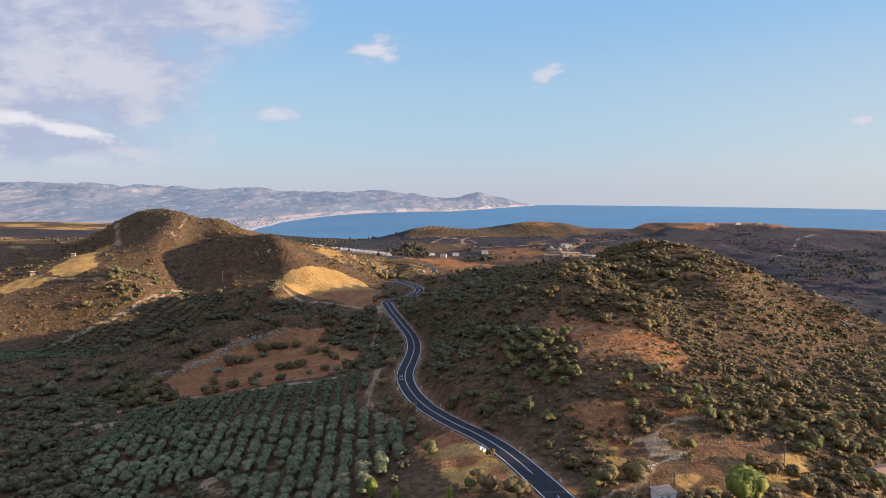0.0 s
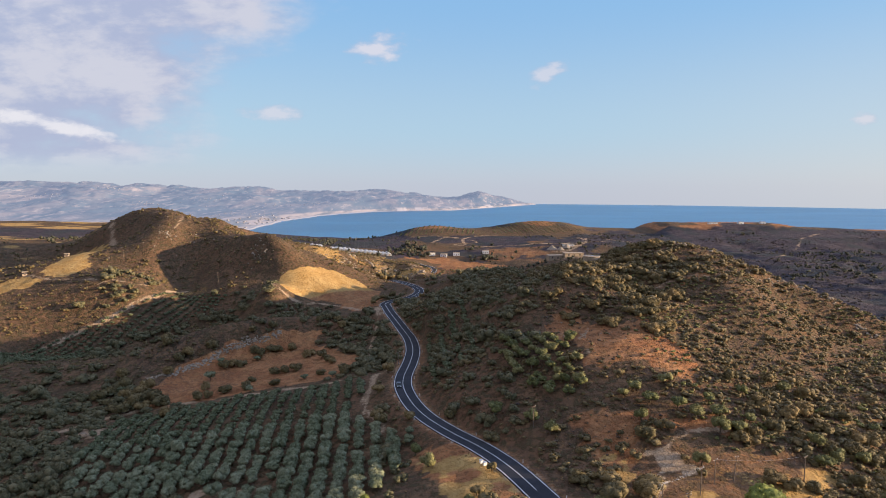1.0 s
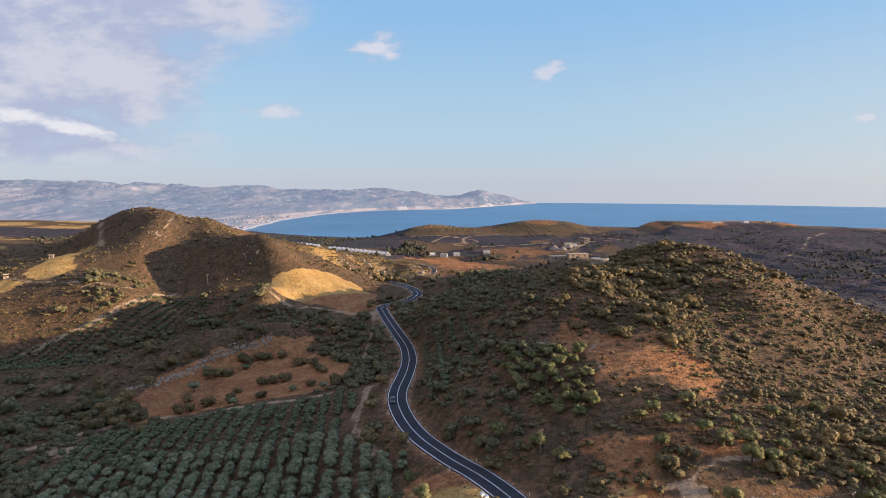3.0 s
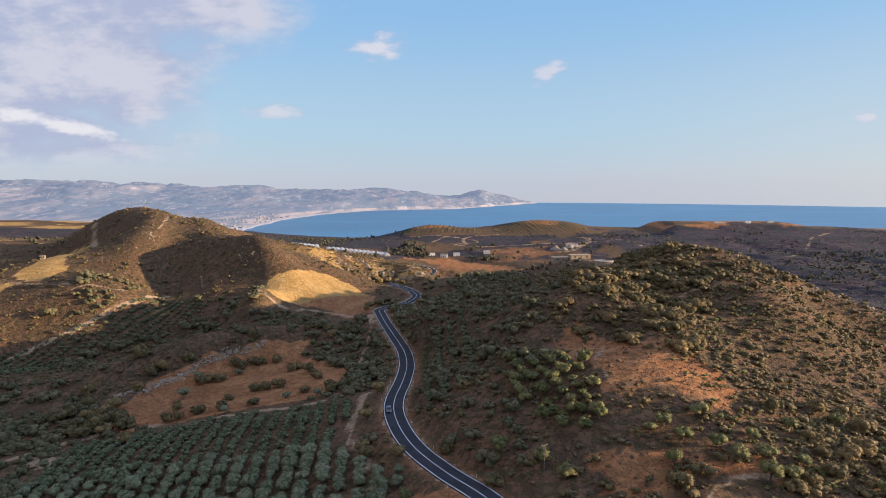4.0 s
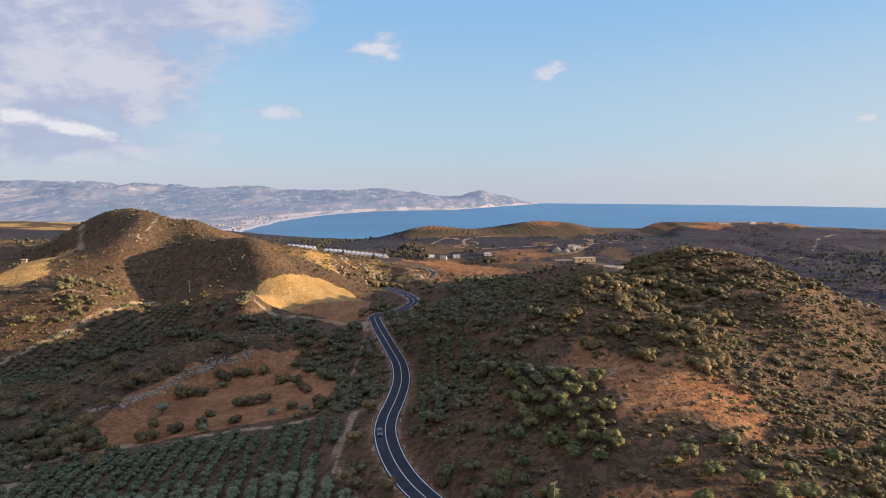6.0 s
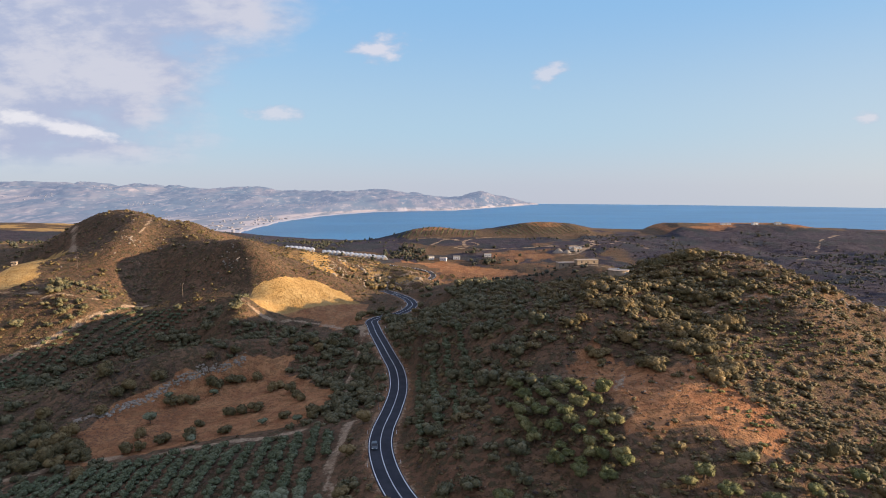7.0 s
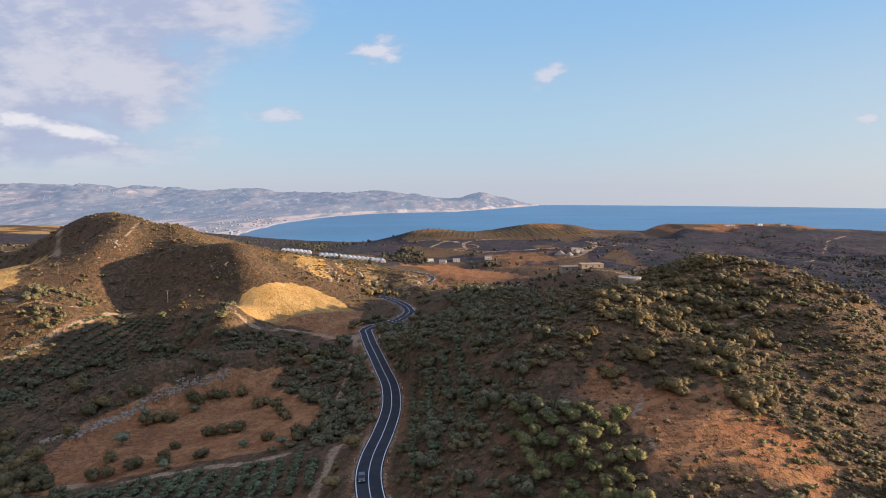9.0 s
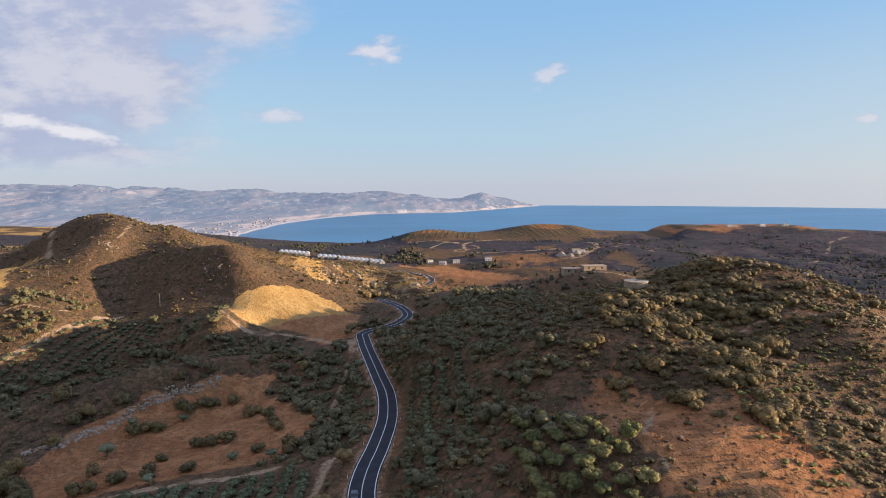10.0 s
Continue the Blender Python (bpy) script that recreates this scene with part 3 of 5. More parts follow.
def ground():
    xs = steps((-3300, -900, 100), (-900, -340, 14), (-340, 240, 2.2), (240, 420, 5), (420, 900, 7), (900, 1400, 16), (1400, 3300, 110))
    ys = steps((-900, 40, 40), (40, 500, 2.2), (500, 780, 4), (780, 1300, 6), (1300, 1640, 10), (1640, 3300, 150))
    x, y = np.meshgrid(xs, ys)
    z = height(x, y)
    me = mesh_from("ground", np.stack([x, y, z], -1).reshape(-1, 3), grid_faces(len(ys), len(xs)), GROUND, True)
    col = me.color_attributes.new("cover", "FLOAT_COLOR", "POINT")
    col.data.foreach_set("color", cover(x, y).astype(np.float32).ravel())
    tagged(new("ground", me), "dry brown hillside ground with orange soil and yellow grass", "ground", kind="structure")


def sea():
    n = 180
    a = np.arange(n) * 2 * math.pi / n
    v = np.vstack([[(0, 1400, 0)], np.stack([4850 * np.cos(a), 4850 * np.sin(a), 0 * a], -1)])
    f = [(0, 1 + k, 1 + (k + 1) % n) for k in range(n)]
    tagged(new("water", mesh_from("water", v, f, SEA)), "calm blue evening sea in a wide bay", "sea", kind="structure")


SHORE_Y = [1500, 1650, 1800, 1900, 2120, 2405, 2700, 3020, 3300, 3420, 3500, 3840, 4300, 4800]
SHORE_X = [-470, -535, -600, -635, -645, -660, -615, -535, -390, -200, 40, 244, 520, 820]
CREST_A = [-1.3, -0.9, -0.754, -0.629, -0.465, -0.369, -0.273, -0.177, -0.081, -0.004, 0.015, 0.035, 0.063, 0.112, 0.16, 0.185]
CREST_Z = [130, 142, 148, 160, 130, 116, 100, 98, 86, 50, 44, 62, 90, 60, 20, 0]


def far_height(x, y):
    """The far shore's height: a plain, foothills and bare mountains."""
    R, A = np.hypot(x, y), x / y
    inland = np.interp(y, SHORE_Y, SHORE_X) - x + 14 * fbm(x, y, 120, 3, 90)
    crest = np.interp(A, CREST_A, CREST_Z)
    ridge = 1 - np.abs(fbm(x, y, 420, 5, 95)) * 1.9
    rise = smooth(2500, 4250, R) * smooth(20, 260, inland)
    z = np.where(inland > 0, 3 + 7 * smooth(0, 140, inland), -6) + crest * rise * (0.66 + 0.30 * ridge)
    z = z + 34 * smooth(60, 500, inland) * smooth(2300, 2900, R) * np.clip(fbm(x, y, 260, 5, 97), -0.1, 1)
    z = z + 9 * smooth(0, 30, inland) * smooth(3250, 3420, y) * smooth(-0.2, 0.2, fbm(x, y, 150, 3, 99))
    z = z * smooth(4780, 4700, R) - 8 * smooth(4700, 4780, R)
    return z - 30 * smooth(1600, 1500, R)


def far_coast():
    a, r = np.linspace(-1.3, 0.2, 460), steps((1500, 3000, 24), (3000, 4780, 15))
    A, R = np.meshgrid(a, r)
    y = R / np.sqrt(1 + A * A)
    x = A * y
    z = far_height(x, y)
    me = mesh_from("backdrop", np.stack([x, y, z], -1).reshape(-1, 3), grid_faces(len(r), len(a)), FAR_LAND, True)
    tagged(new("backdrop", me), "violet mountains and coastal plain across the bay, haze put in as blue glow", "mountains", kind="structure")


def ribbon(name, line, z, left, right, mat, lift=0.0, thick=0.0, a=0, b=None):
    """A strip along a line between two offsets (right is plus)."""
    p = line[a:b]
    zz = z[a:b] + lift
    d = np.gradient(p, axis=0)
    n = np.stack([d[:, 1], -d[:, 0]], -1) / np.hypot(d[:, 0], d[:, 1])[:, None]
    L, Rr = p + n * left, p + n * right
    cols = [np.c_[L, zz], np.c_[Rr, zz]]
    if thick:
        cols = [np.c_[L, zz - thick]] + cols + [np.c_[Rr, zz - thick]]
    v = np.stack(cols, 1).reshape(-1, 3)
    return mesh_from(name, v, grid_faces(len(p), len(cols)), mat)


def road():
    ob = tagged(new("road", ribbon("road", ROAD, ROAD_Z, -3.65, 3.65, ASPHALT, 0.06, 0.5)), "winding two-lane asphalt road with white edge lines", "road", kind="structure")
    for side in (-3.25, 3.25):
        new("edge_line", ribbon("edge_line", ROAD, ROAD_Z, side - 0.11, side + 0.11, ROAD_PAINT, 0.068)).parent = ob
    new("centre_line", ribbon("centre_line", ROAD, ROAD_Z, -0.10, 0.10, ROAD_PAINT, 0.068, 0, BACK + 70)).parent = ob
    for k in range(BACK + 6, BACK + 66, 6):
        new("lane_dash", ribbon("lane_dash", ROAD, ROAD_Z, -0.10, 0.10, ROAD_PAINT, 0.068, 0, k, k + 3)).parent = ob


def far_road():
    line = curve_points([(-75, 850), (-45, 858), (-28, 857), (-18, 853), (-12, 841), (-14, 826), (-22, 808), (-34, 790)], 2.0)
    z = even_out(land(line[:, 0], line[:, 1]), 6)
    ob = tagged(new("road", ribbon("road", line, z, -3.6, 3.6, ASPHALT, 0.9, 1.6)), "bend of the asphalt road beyond the rocky spur", "road", kind="structure")
    for side in (-3.2, 3.2):
        new("edge_line", ribbon("edge_line", line, z, side - 0.2, side + 0.2, ROAD_PAINT, 0.91)).parent = ob


ground()
sea()
far_coast()
road()
far_road()

# ---------------------------------------------------------------- plants
def ball(level):
    bm = bmesh.new()
    bmesh.ops.create_icosphere(bm, subdivisions=level, radius=1.0)
    v = np.array([p.co[:] for p in bm.verts])
    f = np.array([[p.index for p in q.verts] for q in bm.faces])
    bm.free()
    return v, f


BALL1, BALL2 = ball(1), ball(2)


def crown_arrays(rng, lobes, leaves, wide=1.0, high=0.8, low=0.0, leaf=0.16, core=1, spread=0.55):
    """A crown of about unit radius: rounded leaf masses clothed in sprigs that mostly face outwards. Triangles only."""
    verts, faces, n0 = [], [], 0
    bv, bf = BALL1 if core == 1 else BALL2
    centres = []
    for k in range(lobes):
        az, up = rng.uniform(0, 2 * math.pi), rng.uniform(0, 1)
        r = spread * math.sqrt(rng.uniform(0.15, 1))
        c = np.array([r * math.cos(az) * wide, r * math.sin(az) * wide, low + high * (0.30 + 0.55 * up * (1 - 0.35 * r))])
        s = rng.uniform(0.30, 0.46)
        centres.append((c, s))
        v = bv * (s * rng.uniform(0.74, 1.10, (len(bv), 1))) * [1.05 * wide, 1.05 * wide, 0.85 * high] + c
        verts.append(v)
        faces.append(bf[v[bf].mean(1)[:, 2] > 0.04] + n0 if low < 0 else bf + n0)
        n0 += len(v)
    if leaves:
        pick = rng.integers(0, lobes, leaves)
        d = rng.normal(size=(leaves, 3))
        d /= np.linalg.norm(d, axis=1)[:, None]
        d[:, 2] = np.where(d[:, 2] < -0.25, -d[:, 2], d[:, 2])
        C = np.array([c for c, s in centres])[pick]
        S = np.array([s for c, s in centres])[pick]
        p = C + d * (S * rng.uniform(0.88, 1.22, leaves))[:, None] * [wide, wide, 0.9 * high]
        # each sprig lies across the outward direction, tilted at random
        n = d + 0.75 * rng.normal(size=(leaves, 3)) * 0.7
        n /= np.linalg.norm(n, axis=1)[:, None]
        u = np.cross(n, rng.normal(size=(leaves, 3)))
        u /= np.linalg.norm(u, axis=1)[:, None]
        w = np.cross(n, u)
        size = (rng.uniform(0.7, 1.5, leaves) * leaf)[:, None]
        v = np.stack([p - 0.8 * size * u - 0.5 * size * w, p + 0.8 * size * u - 0.4 * size * w, p + 0.1 * size * u + 0.9 * size * w], 1)
        verts.append(v.reshape(-1, 3))
        faces.append(np.arange(leaves * 3).reshape(-1, 3) + n0)
    return np.vstack(verts), np.vstack(faces)


def trunk_arrays(rng, tall, thick, limbs=4, reach=0.6):
    """A tapered trunk that forks into limbs, of unit-height parts. Quads."""
    verts, faces = [], []

    def stem(points, radii, sides=6):
        n0 = sum(len(v) for v in verts)
        ring = []
        for p, r in zip(points, radii):
            a = np.arange(sides) * 2 * math.pi / sides
            ring.append(np.stack([p[0] + r * np.cos(a), p[1] + r * np.sin(a), np.full(sides, p[2])], -1))
        verts.append(np.vstack(ring))
        for k in range(len(points) - 1):
            for s in range(sides):
                faces.append((n0 + k * sides + s, n0 + k * sides + (s + 1) % sides, n0 + (k + 1) * sides + (s + 1) % sides, n0 + (k + 1) * sides + s))

    lean = rng.uniform(-0.12, 0.12, 2)
    stem([(0, 0, -0.3), (0, 0, 0.05), (lean[0] * 0.5, lean[1] * 0.5, tall * 0.5), (lean[0], lean[1], tall)], [thick * 1.6, thick * 1.25, thick, thick * 0.8])
    for k in range(limbs):
        a = 2 * math.pi * k / limbs + rng.uniform(-0.4, 0.4)
        o = np.array([math.cos(a), math.sin(a)]) * reach * rng.uniform(0.7, 1.1)
        stem([(lean[0], lean[1], tall * 0.85), (lean[0] + o[0] * 0.45, lean[1] + o[1] * 0.45, tall * 1.25), (lean[0] + o[0], lean[1] + o[1], tall * 1.75)], [thick * 0.6, thick * 0.42, thick * 0.2], 5)
    return np.vstack(verts), np.array(faces)


def tree_kind(name, label, category, group, leafmat, rng, radius, crown_args, tall, thick):
    """One tree as a thing with trunk and crown, at the origin; its crown is of the given radius."""
    root = tagged(new(name), label, category, group)
    tv, tf = trunk_arrays(rng, tall, thick, 4, radius * 0.5)
    t = new("trunk", mesh_from("trunk", tv, tf, BARK, True))
    t.parent = root
    cv, cf = crown_arrays(rng, **crown_args)
    c = new("crown", mesh_from("crown", cv * radius + [0, 0, tall * 0.75], cf, leafmat, True))
    c.parent = root
    return root


def drop_in(kinds, places, rng, low=0.8, high=1.25):
    """Copies of the kinds at the places (x, y, size); the kinds themselves are taken for the first ones."""
    zs = height(np.array([p[0] for p in places]), np.array([p[1] for p in places]))
    for k, (p, z) in enumerate(zip(places, zs)):
        kind = kinds[k % len(kinds)]
        s = p[2]
        m = Matrix.LocRotScale((p[0], p[1], z - 0.05), Euler((0, 0, rng.uniform(0, 6.28))), None)
        if k < len(kinds):
            ob = kind
            ob.matrix_basis = m
        else:
            kind_scale = kind.scale.copy()
            kind.scale = (1, 1, 1)
            ob = copy_thing(kind, m)
            kind.scale = kind_scale
        ob.scale = (s, s, s * rng.uniform(low, high))


def stuff(name, label, category, kinds, places, mat, rng, sink=0.1, squash=(0.8, 1.2)):
    """Many plants in one mesh: templates (verts, faces) set at places (x, y, size)."""
    P = np.array(places, float)
    z = height(P[:, 0], P[:, 1])
    pick = rng.integers(0, len(kinds), len(P))
    ang = rng.uniform(0, 2 * math.pi, len(P))
    tallness = rng.uniform(*squash, len(P))
    V, F, n0 = [], [], 0
    for k, (tv, tf) in enumerate(kinds):
        s = np.where(pick == k)[0]
        if not len(s):
            continue
        c, q = np.cos(ang[s])[:, None], np.sin(ang[s])[:, None]
        x = (tv[None, :, 0] * c - tv[None, :, 1] * q) * P[s, 2:3] + P[s, 0:1]
        y = (tv[None, :, 0] * q + tv[None, :, 1] * c) * P[s, 2:3] + P[s, 1:2]
        h = tv[None, :, 2] * (P[s, 2] * tallness[s])[:, None] + (z[s] - sink)[:, None]
        V.append(np.stack([x, y, h], -1).reshape(-1, 3))
        F.append((tf[None] + (np.arange(len(s)) * len(tv))[:, None, None] + n0).reshape(-1, 3))
        n0 += len(s) * len(tv)
    me = mesh_from(name, np.vstack(V), np.vstack(F), mat, True)
    return tagged(new(name, me), label, category, kind="stuff")


def scatter(rng, box, cell, density, size, jitter=0.48):
    """Places on a shaken grid, kept by a density of 0 to 1."""
    xs, ys = np.arange(box[0], box[1], cell), np.arange(box[2], box[3], cell)
    x, y = (g.ravel() for g in np.meshgrid(xs, ys))
    x, y = x + rng.uniform(-jitter, jitter, len(x)) * cell, y + rng.uniform(-jitter, jitter, len(y)) * cell
    keep = rng.uniform(size=len(x)) < density(x, y)
    x, y = x[keep], y[keep]
    s = np.exp(rng.normal(math.log(size[0]), size[1], len(x)))
    return np.stack([x, y, np.clip(s, size[0] * 0.5, size[0] * 2.0)], -1)


def off_road(x, y, gap=6.0):
    d, _ = nearest_on(ROAD, x, y, 14.0)
    ok = d > gap
    for line, half in TRACKS:
        dd, _ = nearest_on(line, x, y, half + 2)
        ok &= dd > half + 0.6
    return ok.astype(float)


def rows(poly, along, gap, between, rng, size, shake=0.5, miss=0.05):
    """Planted rows in an outline: along is the rows' direction."""
    u = np.array(along) / math.hypot(*along)
    n = np.array([u[1], -u[0]])
    p = np.array(poly, float)
    a0, a1, b0, b1 = (p @ n).min(), (p @ n).max(), (p @ u).min(), (p @ u).max()
    A, B = np.meshgrid(np.arange(a0, a1, gap), np.arange(b0, b1, between))
    A, B = A.ravel() + rng.uniform(-shake, shake, A.size) * 0.5, B.ravel() + rng.uniform(-shake, shake, A.size)
    x, y = A * n[0] + B * u[0], A * n[1] + B * u[1]
    keep = inside(poly, x, y) & (rng.uniform(size=len(x)) > miss)
    x, y = x[keep], y[keep]
    return np.stack([x, y, size * np.exp(rng.normal(0, 0.13, len(x)))], -1)


def nearest_first(places):
    return places[np.argsort(places[:, 1])]


def valley_density(x, y):
    """Thickets along the valley floor and between the fields."""
    d = 0.55 * smooth(0.0, 0.3, fbm(x, y, 26, 3, 101)) + 0.12
    d = np.where((x > -40) & (x < -16) & (y > 262) & (y < 420), 0.85, d)
    d = np.where(inside([(-185, 225), (-190, 265), (-150, 285), (-122, 276), (-125, 245), (-155, 228)], x, y), 0.9, d)
    d = np.where(inside([(-200, 150), (-190, 205), (-150, 212), (-135, 190), (-110, 160), (-120, 120)], x, y), 0.75, d)
    d = np.where(inside([(-75, 338), (-70, 372), (-45, 362), (-36, 340), (-38, 302), (-52, 318)], x, y), 0.8, d)
    d = np.where(inside([(-115, 372), (-112, 398), (-85, 392), (-78, 372), (-95, 360)], x, y), 0.7, d)
    d = d * np.where((x < -112) & (y > 280) & (y < 350), 0.25, 1)
    d = np.where(inside([(-172, 226), (-159, 233), (-138, 222), (-128, 205), (-116, 190), (-80, 178), (-72, 164), (-100, 150), (-150, 180), (-160, 200)], x, y), 0.95, d)
    for p in (FIELD, GROVE, GROVE_WEST, MOUND, YELLOW, HEADLAND):
        d = np.where(inside(p, x, y), 0.0, d)
    d = np.where(inside([(-22, 118), (-20, 160), (-14, 190), (-6, 178), (-6, 165), (0, 150), (4, 125)], x, y), 0.4, d)
    return d * (x < 4) * (y < 430) * (x > -240) * off_road(x, y)


def hill_density(x, y):
    """Garrigue on the round hill: thick on the shaded flank and round the top, thinner to the sun."""
    edge = np.interp(y, ROAD[:, 1], ROAD[:, 0])
    on = smooth(7, 12, x - edge) * (y > 95) * (y < 520)
    flank = smooth(55, 20, x - 0.10 * (y - 220)) * smooth(205, 245, y)
    top = np.exp(-((x - 82) / 32.0) ** 2 - ((y - 278) / 32.0) ** 2)
    south = smooth(78, 92, x) * smooth(205, 180, y) * smooth(135, 145, y)
    d = 0.24 - 0.1 * flank + 0.6 * top + 0.6 * south - 0.22 * smooth(78, 62, x) * smooth(212, 200, y) + 0.35 * smooth(0.1, 0.4, fbm(x, y, 22, 3, 111))
    d = np.where(inside(BARE_HILL, x, y), 0.03, d)
    d = np.where(inside(YARD, x, y) | inside(HEADLAND, x, y), 0.02, d)
    d = np.where(inside(LOWER_SLOPE, x, y), 0.4 * d, d)
    d = np.where(inside(TERRACE, x, y), 0.35, d)
    seen = smooth(365, 340, y - 1.6 * np.maximum(75 - x, 0)) * np.where((y > 400) & (x < 8), 0.25, 1)
    return np.clip(d, 0, 1) * on * seen * off_road(x, y, 7.5)


def flank_density(x, y):
    """Evergreen oaks and wild olives on the shaded flank above the road."""
    edge = np.interp(y, ROAD[:, 1], ROAD[:, 0])
    d = 0.85 * smooth(48, 22, x - 0.12 * (y - 240)) * smooth(7, 11, x - edge) * (0.35 * smooth(180, 195, y) + 0.65 * smooth(215, 240, y)) * (y < 480) * np.where((y > 400) & (x < 8), 0.2, 1)
    d = np.where(inside([(-8, 226), (-7, 300), (14, 300), (16, 240), (8, 222)], x, y), 0.5, d)
    d = np.where(inside([(8, 182), (0, 205), (-4, 228), (20, 232), (23, 205), (30, 184), (26, 172), (18, 170)], x, y) & (x - edge > 8), 0.5, d)
    return d * off_road(x, y, 7.5)


def west_density(x, y):
    """Sparse bushes on the western hill."""
    d = 0.16 + 0.22 * smooth(-190, -215, x) * smooth(470, 430, y) + 0.5 * smooth(0.1, 0.4, fbm(x, y, 30, 3, 121)) + 0.5 * np.exp(-((x + 145) / 30.0) ** 2 - ((y - 420) / 16.0) ** 2)
    for p in (MOUND, YELLOW, YELLOW_LOW, GROVE_WEST):
        d = np.where(inside(p, x, y), 0.0, d)
    return d * ((y > 430) | (x < -150)) * (y > 285) * ((y < 590) | (x > -190)) * (x < -20) * off_road(x, y)


def low_grid(rng, lobes, leaves, leaf, n, **kw):
    return [crown_arrays(rng, lobes, leaves, leaf=leaf, **kw) for k in range(n)]


def plants():
    rng = np.random.default_rng(7)
    # olives of the grove in rows
    kinds = [tree_kind("olive_tree", "round grey-green olive tree in a planted row", "olive tree", "olive trees of the grove", OLIVE, rng, 2.5,
                       dict(lobes=12, leaves=620, wide=1.0, high=1.0, leaf=0.065), 0.8, 0.15) for k in range(6)]
    grove = nearest_first(rows(GROVE, (-0.127, 0.99), 5.2, 3.3, rng, 0.95, 0.3))
    grove = grove[off_road(grove[:, 0], grove[:, 1], 6) > 0]
    drop_in(kinds, grove[:290], rng)
    olive_low = low_grid(rng, 9, 150, 0.11, 5)
    west = rows(GROVE_WEST, (0.35, 0.94), 5.0, 2.9, rng, 1.8)
    slope = rows([(-8, 226), (-7, 300), (14, 300), (16, 240), (8, 222)], (-0.05, 1.0), 5.4, 3.9, rng, 1.9)
    stuff("olive_trees", "rows of grey-green olive trees on the slopes", "olive trees", olive_low, np.vstack([grove[290:] * [1, 1, 2.3], west, slope]), OLIVE_FAR, rng, -0.2)
    # the pale grove on the near slope
    light = [tree_kind("tree", "light green bushy tree on the sunny slope", "tree", "trees on the sunny slope", GREEN, rng, 2.0,
                       dict(lobes=13, leaves=900, wide=1.0, high=1.0, leaf=0.058), 0.9, 0.14) for k in range(4)]
    pale = rows([(22, 229), (37, 226), (48, 209), (48, 196), (45, 180), (33, 184), (22, 200)], (-0.25, 1), 4.3, 3.7, rng, 1.08, 1.4, 0.06)
    pale = pale[off_road(pale[:, 0], pale[:, 1], 8) > 0]
    spots = [(58, 179), (54, 177), (68, 181), (68, 171), (61, 174), (56, 166), (78, 174), (78, 167), (90, 179), (71, 166), (86, 166), (80, 161), (75, 160), (99, 157), (102, 153), (109, 154), (97, 150), (124, 159),
             (65, 148), (36, 132), (35, 128), (7, 135), (27, 175), (31, 167), (17, 183), (106, 141), (111, 142), (122, 168), (106, 185), (-7, 172), (-3, 161)]
    yard = np.array([(x, y, 1.0 + 0.4 * abs(math.sin(3.0 * x + y))) for x, y in spots])
    yard[19:22, 2] *= 0.75
    drop_in(light, np.vstack([pale, yard]), rng)
    dusky = [tree_kind("shrub", "large olive-green shrub behind the bare yard", "shrub", "shrubs round the yard", SCRUB, rng, 2.4,
                       dict(lobes=14, leaves=620, wide=1.0, high=1.0, leaf=0.07, low=-0.2), 0.6, 0.16) for k in range(4)]
    spots = [(55, 160), (93, 170), (99, 170), (84, 160), (91, 162), (98, 165), (105, 173), (79, 157), (112, 173), (117, 173), (102, 156), (109, 158), (113, 155), (118, 156), (103, 146), (112, 149), (119, 156),
             (80, 142), (83, 140), (88, 141), (40, 138), (49, 142), (48, 136), (47, 138), (87, 133), (93, 135), (102, 140), (129, 171), (122, 165), (129, 167), (117, 162), (105, 192), (91, 188), (116, 195),
             (15, 173), (3, 193), (-10, 193), (34, 144), (106, 165), (98, 161), (114, 162), (94, 175), (112, 184)]
    drop_in(dusky, [(x, y, 0.85 + 0.45 * abs(math.sin(3.0 * x + y))) for x, y in spots], rng)
    # bushes of the round hill
    bush = [tree_kind("shrub", "dense dark green evergreen shrub on the dry slope", "shrub", "shrubs of the round hill", SCRUB, rng, 1.9,
                      dict(lobes=12, leaves=800, wide=1.0, high=0.9, leaf=0.06, low=-0.15), 0.45, 0.12) for k in range(6)]
    hill = nearest_first(scatter(rng, (-30, 240, 95, 520), 3.5, hill_density, (1.05, 0.32)))
    hill[:, 2] *= 1 + 0.45 * np.exp(-((hill[:, 0] - 82) / 30.0) ** 2 - ((hill[:, 1] - 280) / 32.0) ** 2)
    drop_in(bush, hill[:130], rng)
    low, mid = low_grid(rng, 6, 60, 0.12, 8, low=-0.15), low_grid(rng, 4, 28, 0.16, 8, low=-0.2, high=0.85, spread=0.45)
    tiny = [crown_arrays(rng, 1, 10, leaf=0.22, low=-0.25, high=0.75, spread=0.15) for k in range(8)]
    leafy = low_grid(rng, 10, 150, 0.09, 6, low=-0.15, spread=0.62)
    clump = low_grid(rng, 3, 12, 0.2, 8, low=-0.2, high=0.9, spread=0.45)
    flank = scatter(rng, (-30, 90, 168, 480), 5.0, flank_density, (2.8, 0.38))
    valley = scatter(rng, (-245, -8, 110, 430), 4.4, valley_density, (2.9, 0.34))
    wild = scatter(rng, (-420, -20, 285, 700), 5.5, west_density, (1.4, 0.42))
    wood = [tree_kind("tree", "round dark evergreen tree beside the ploughed field", "tree", "trees round the field", SCRUB, rng, 3.0,
                      dict(lobes=14, leaves=700, wide=1.0, high=1.05, leaf=0.065, low=-0.2), 0.7, 0.2) for k in range(5)]
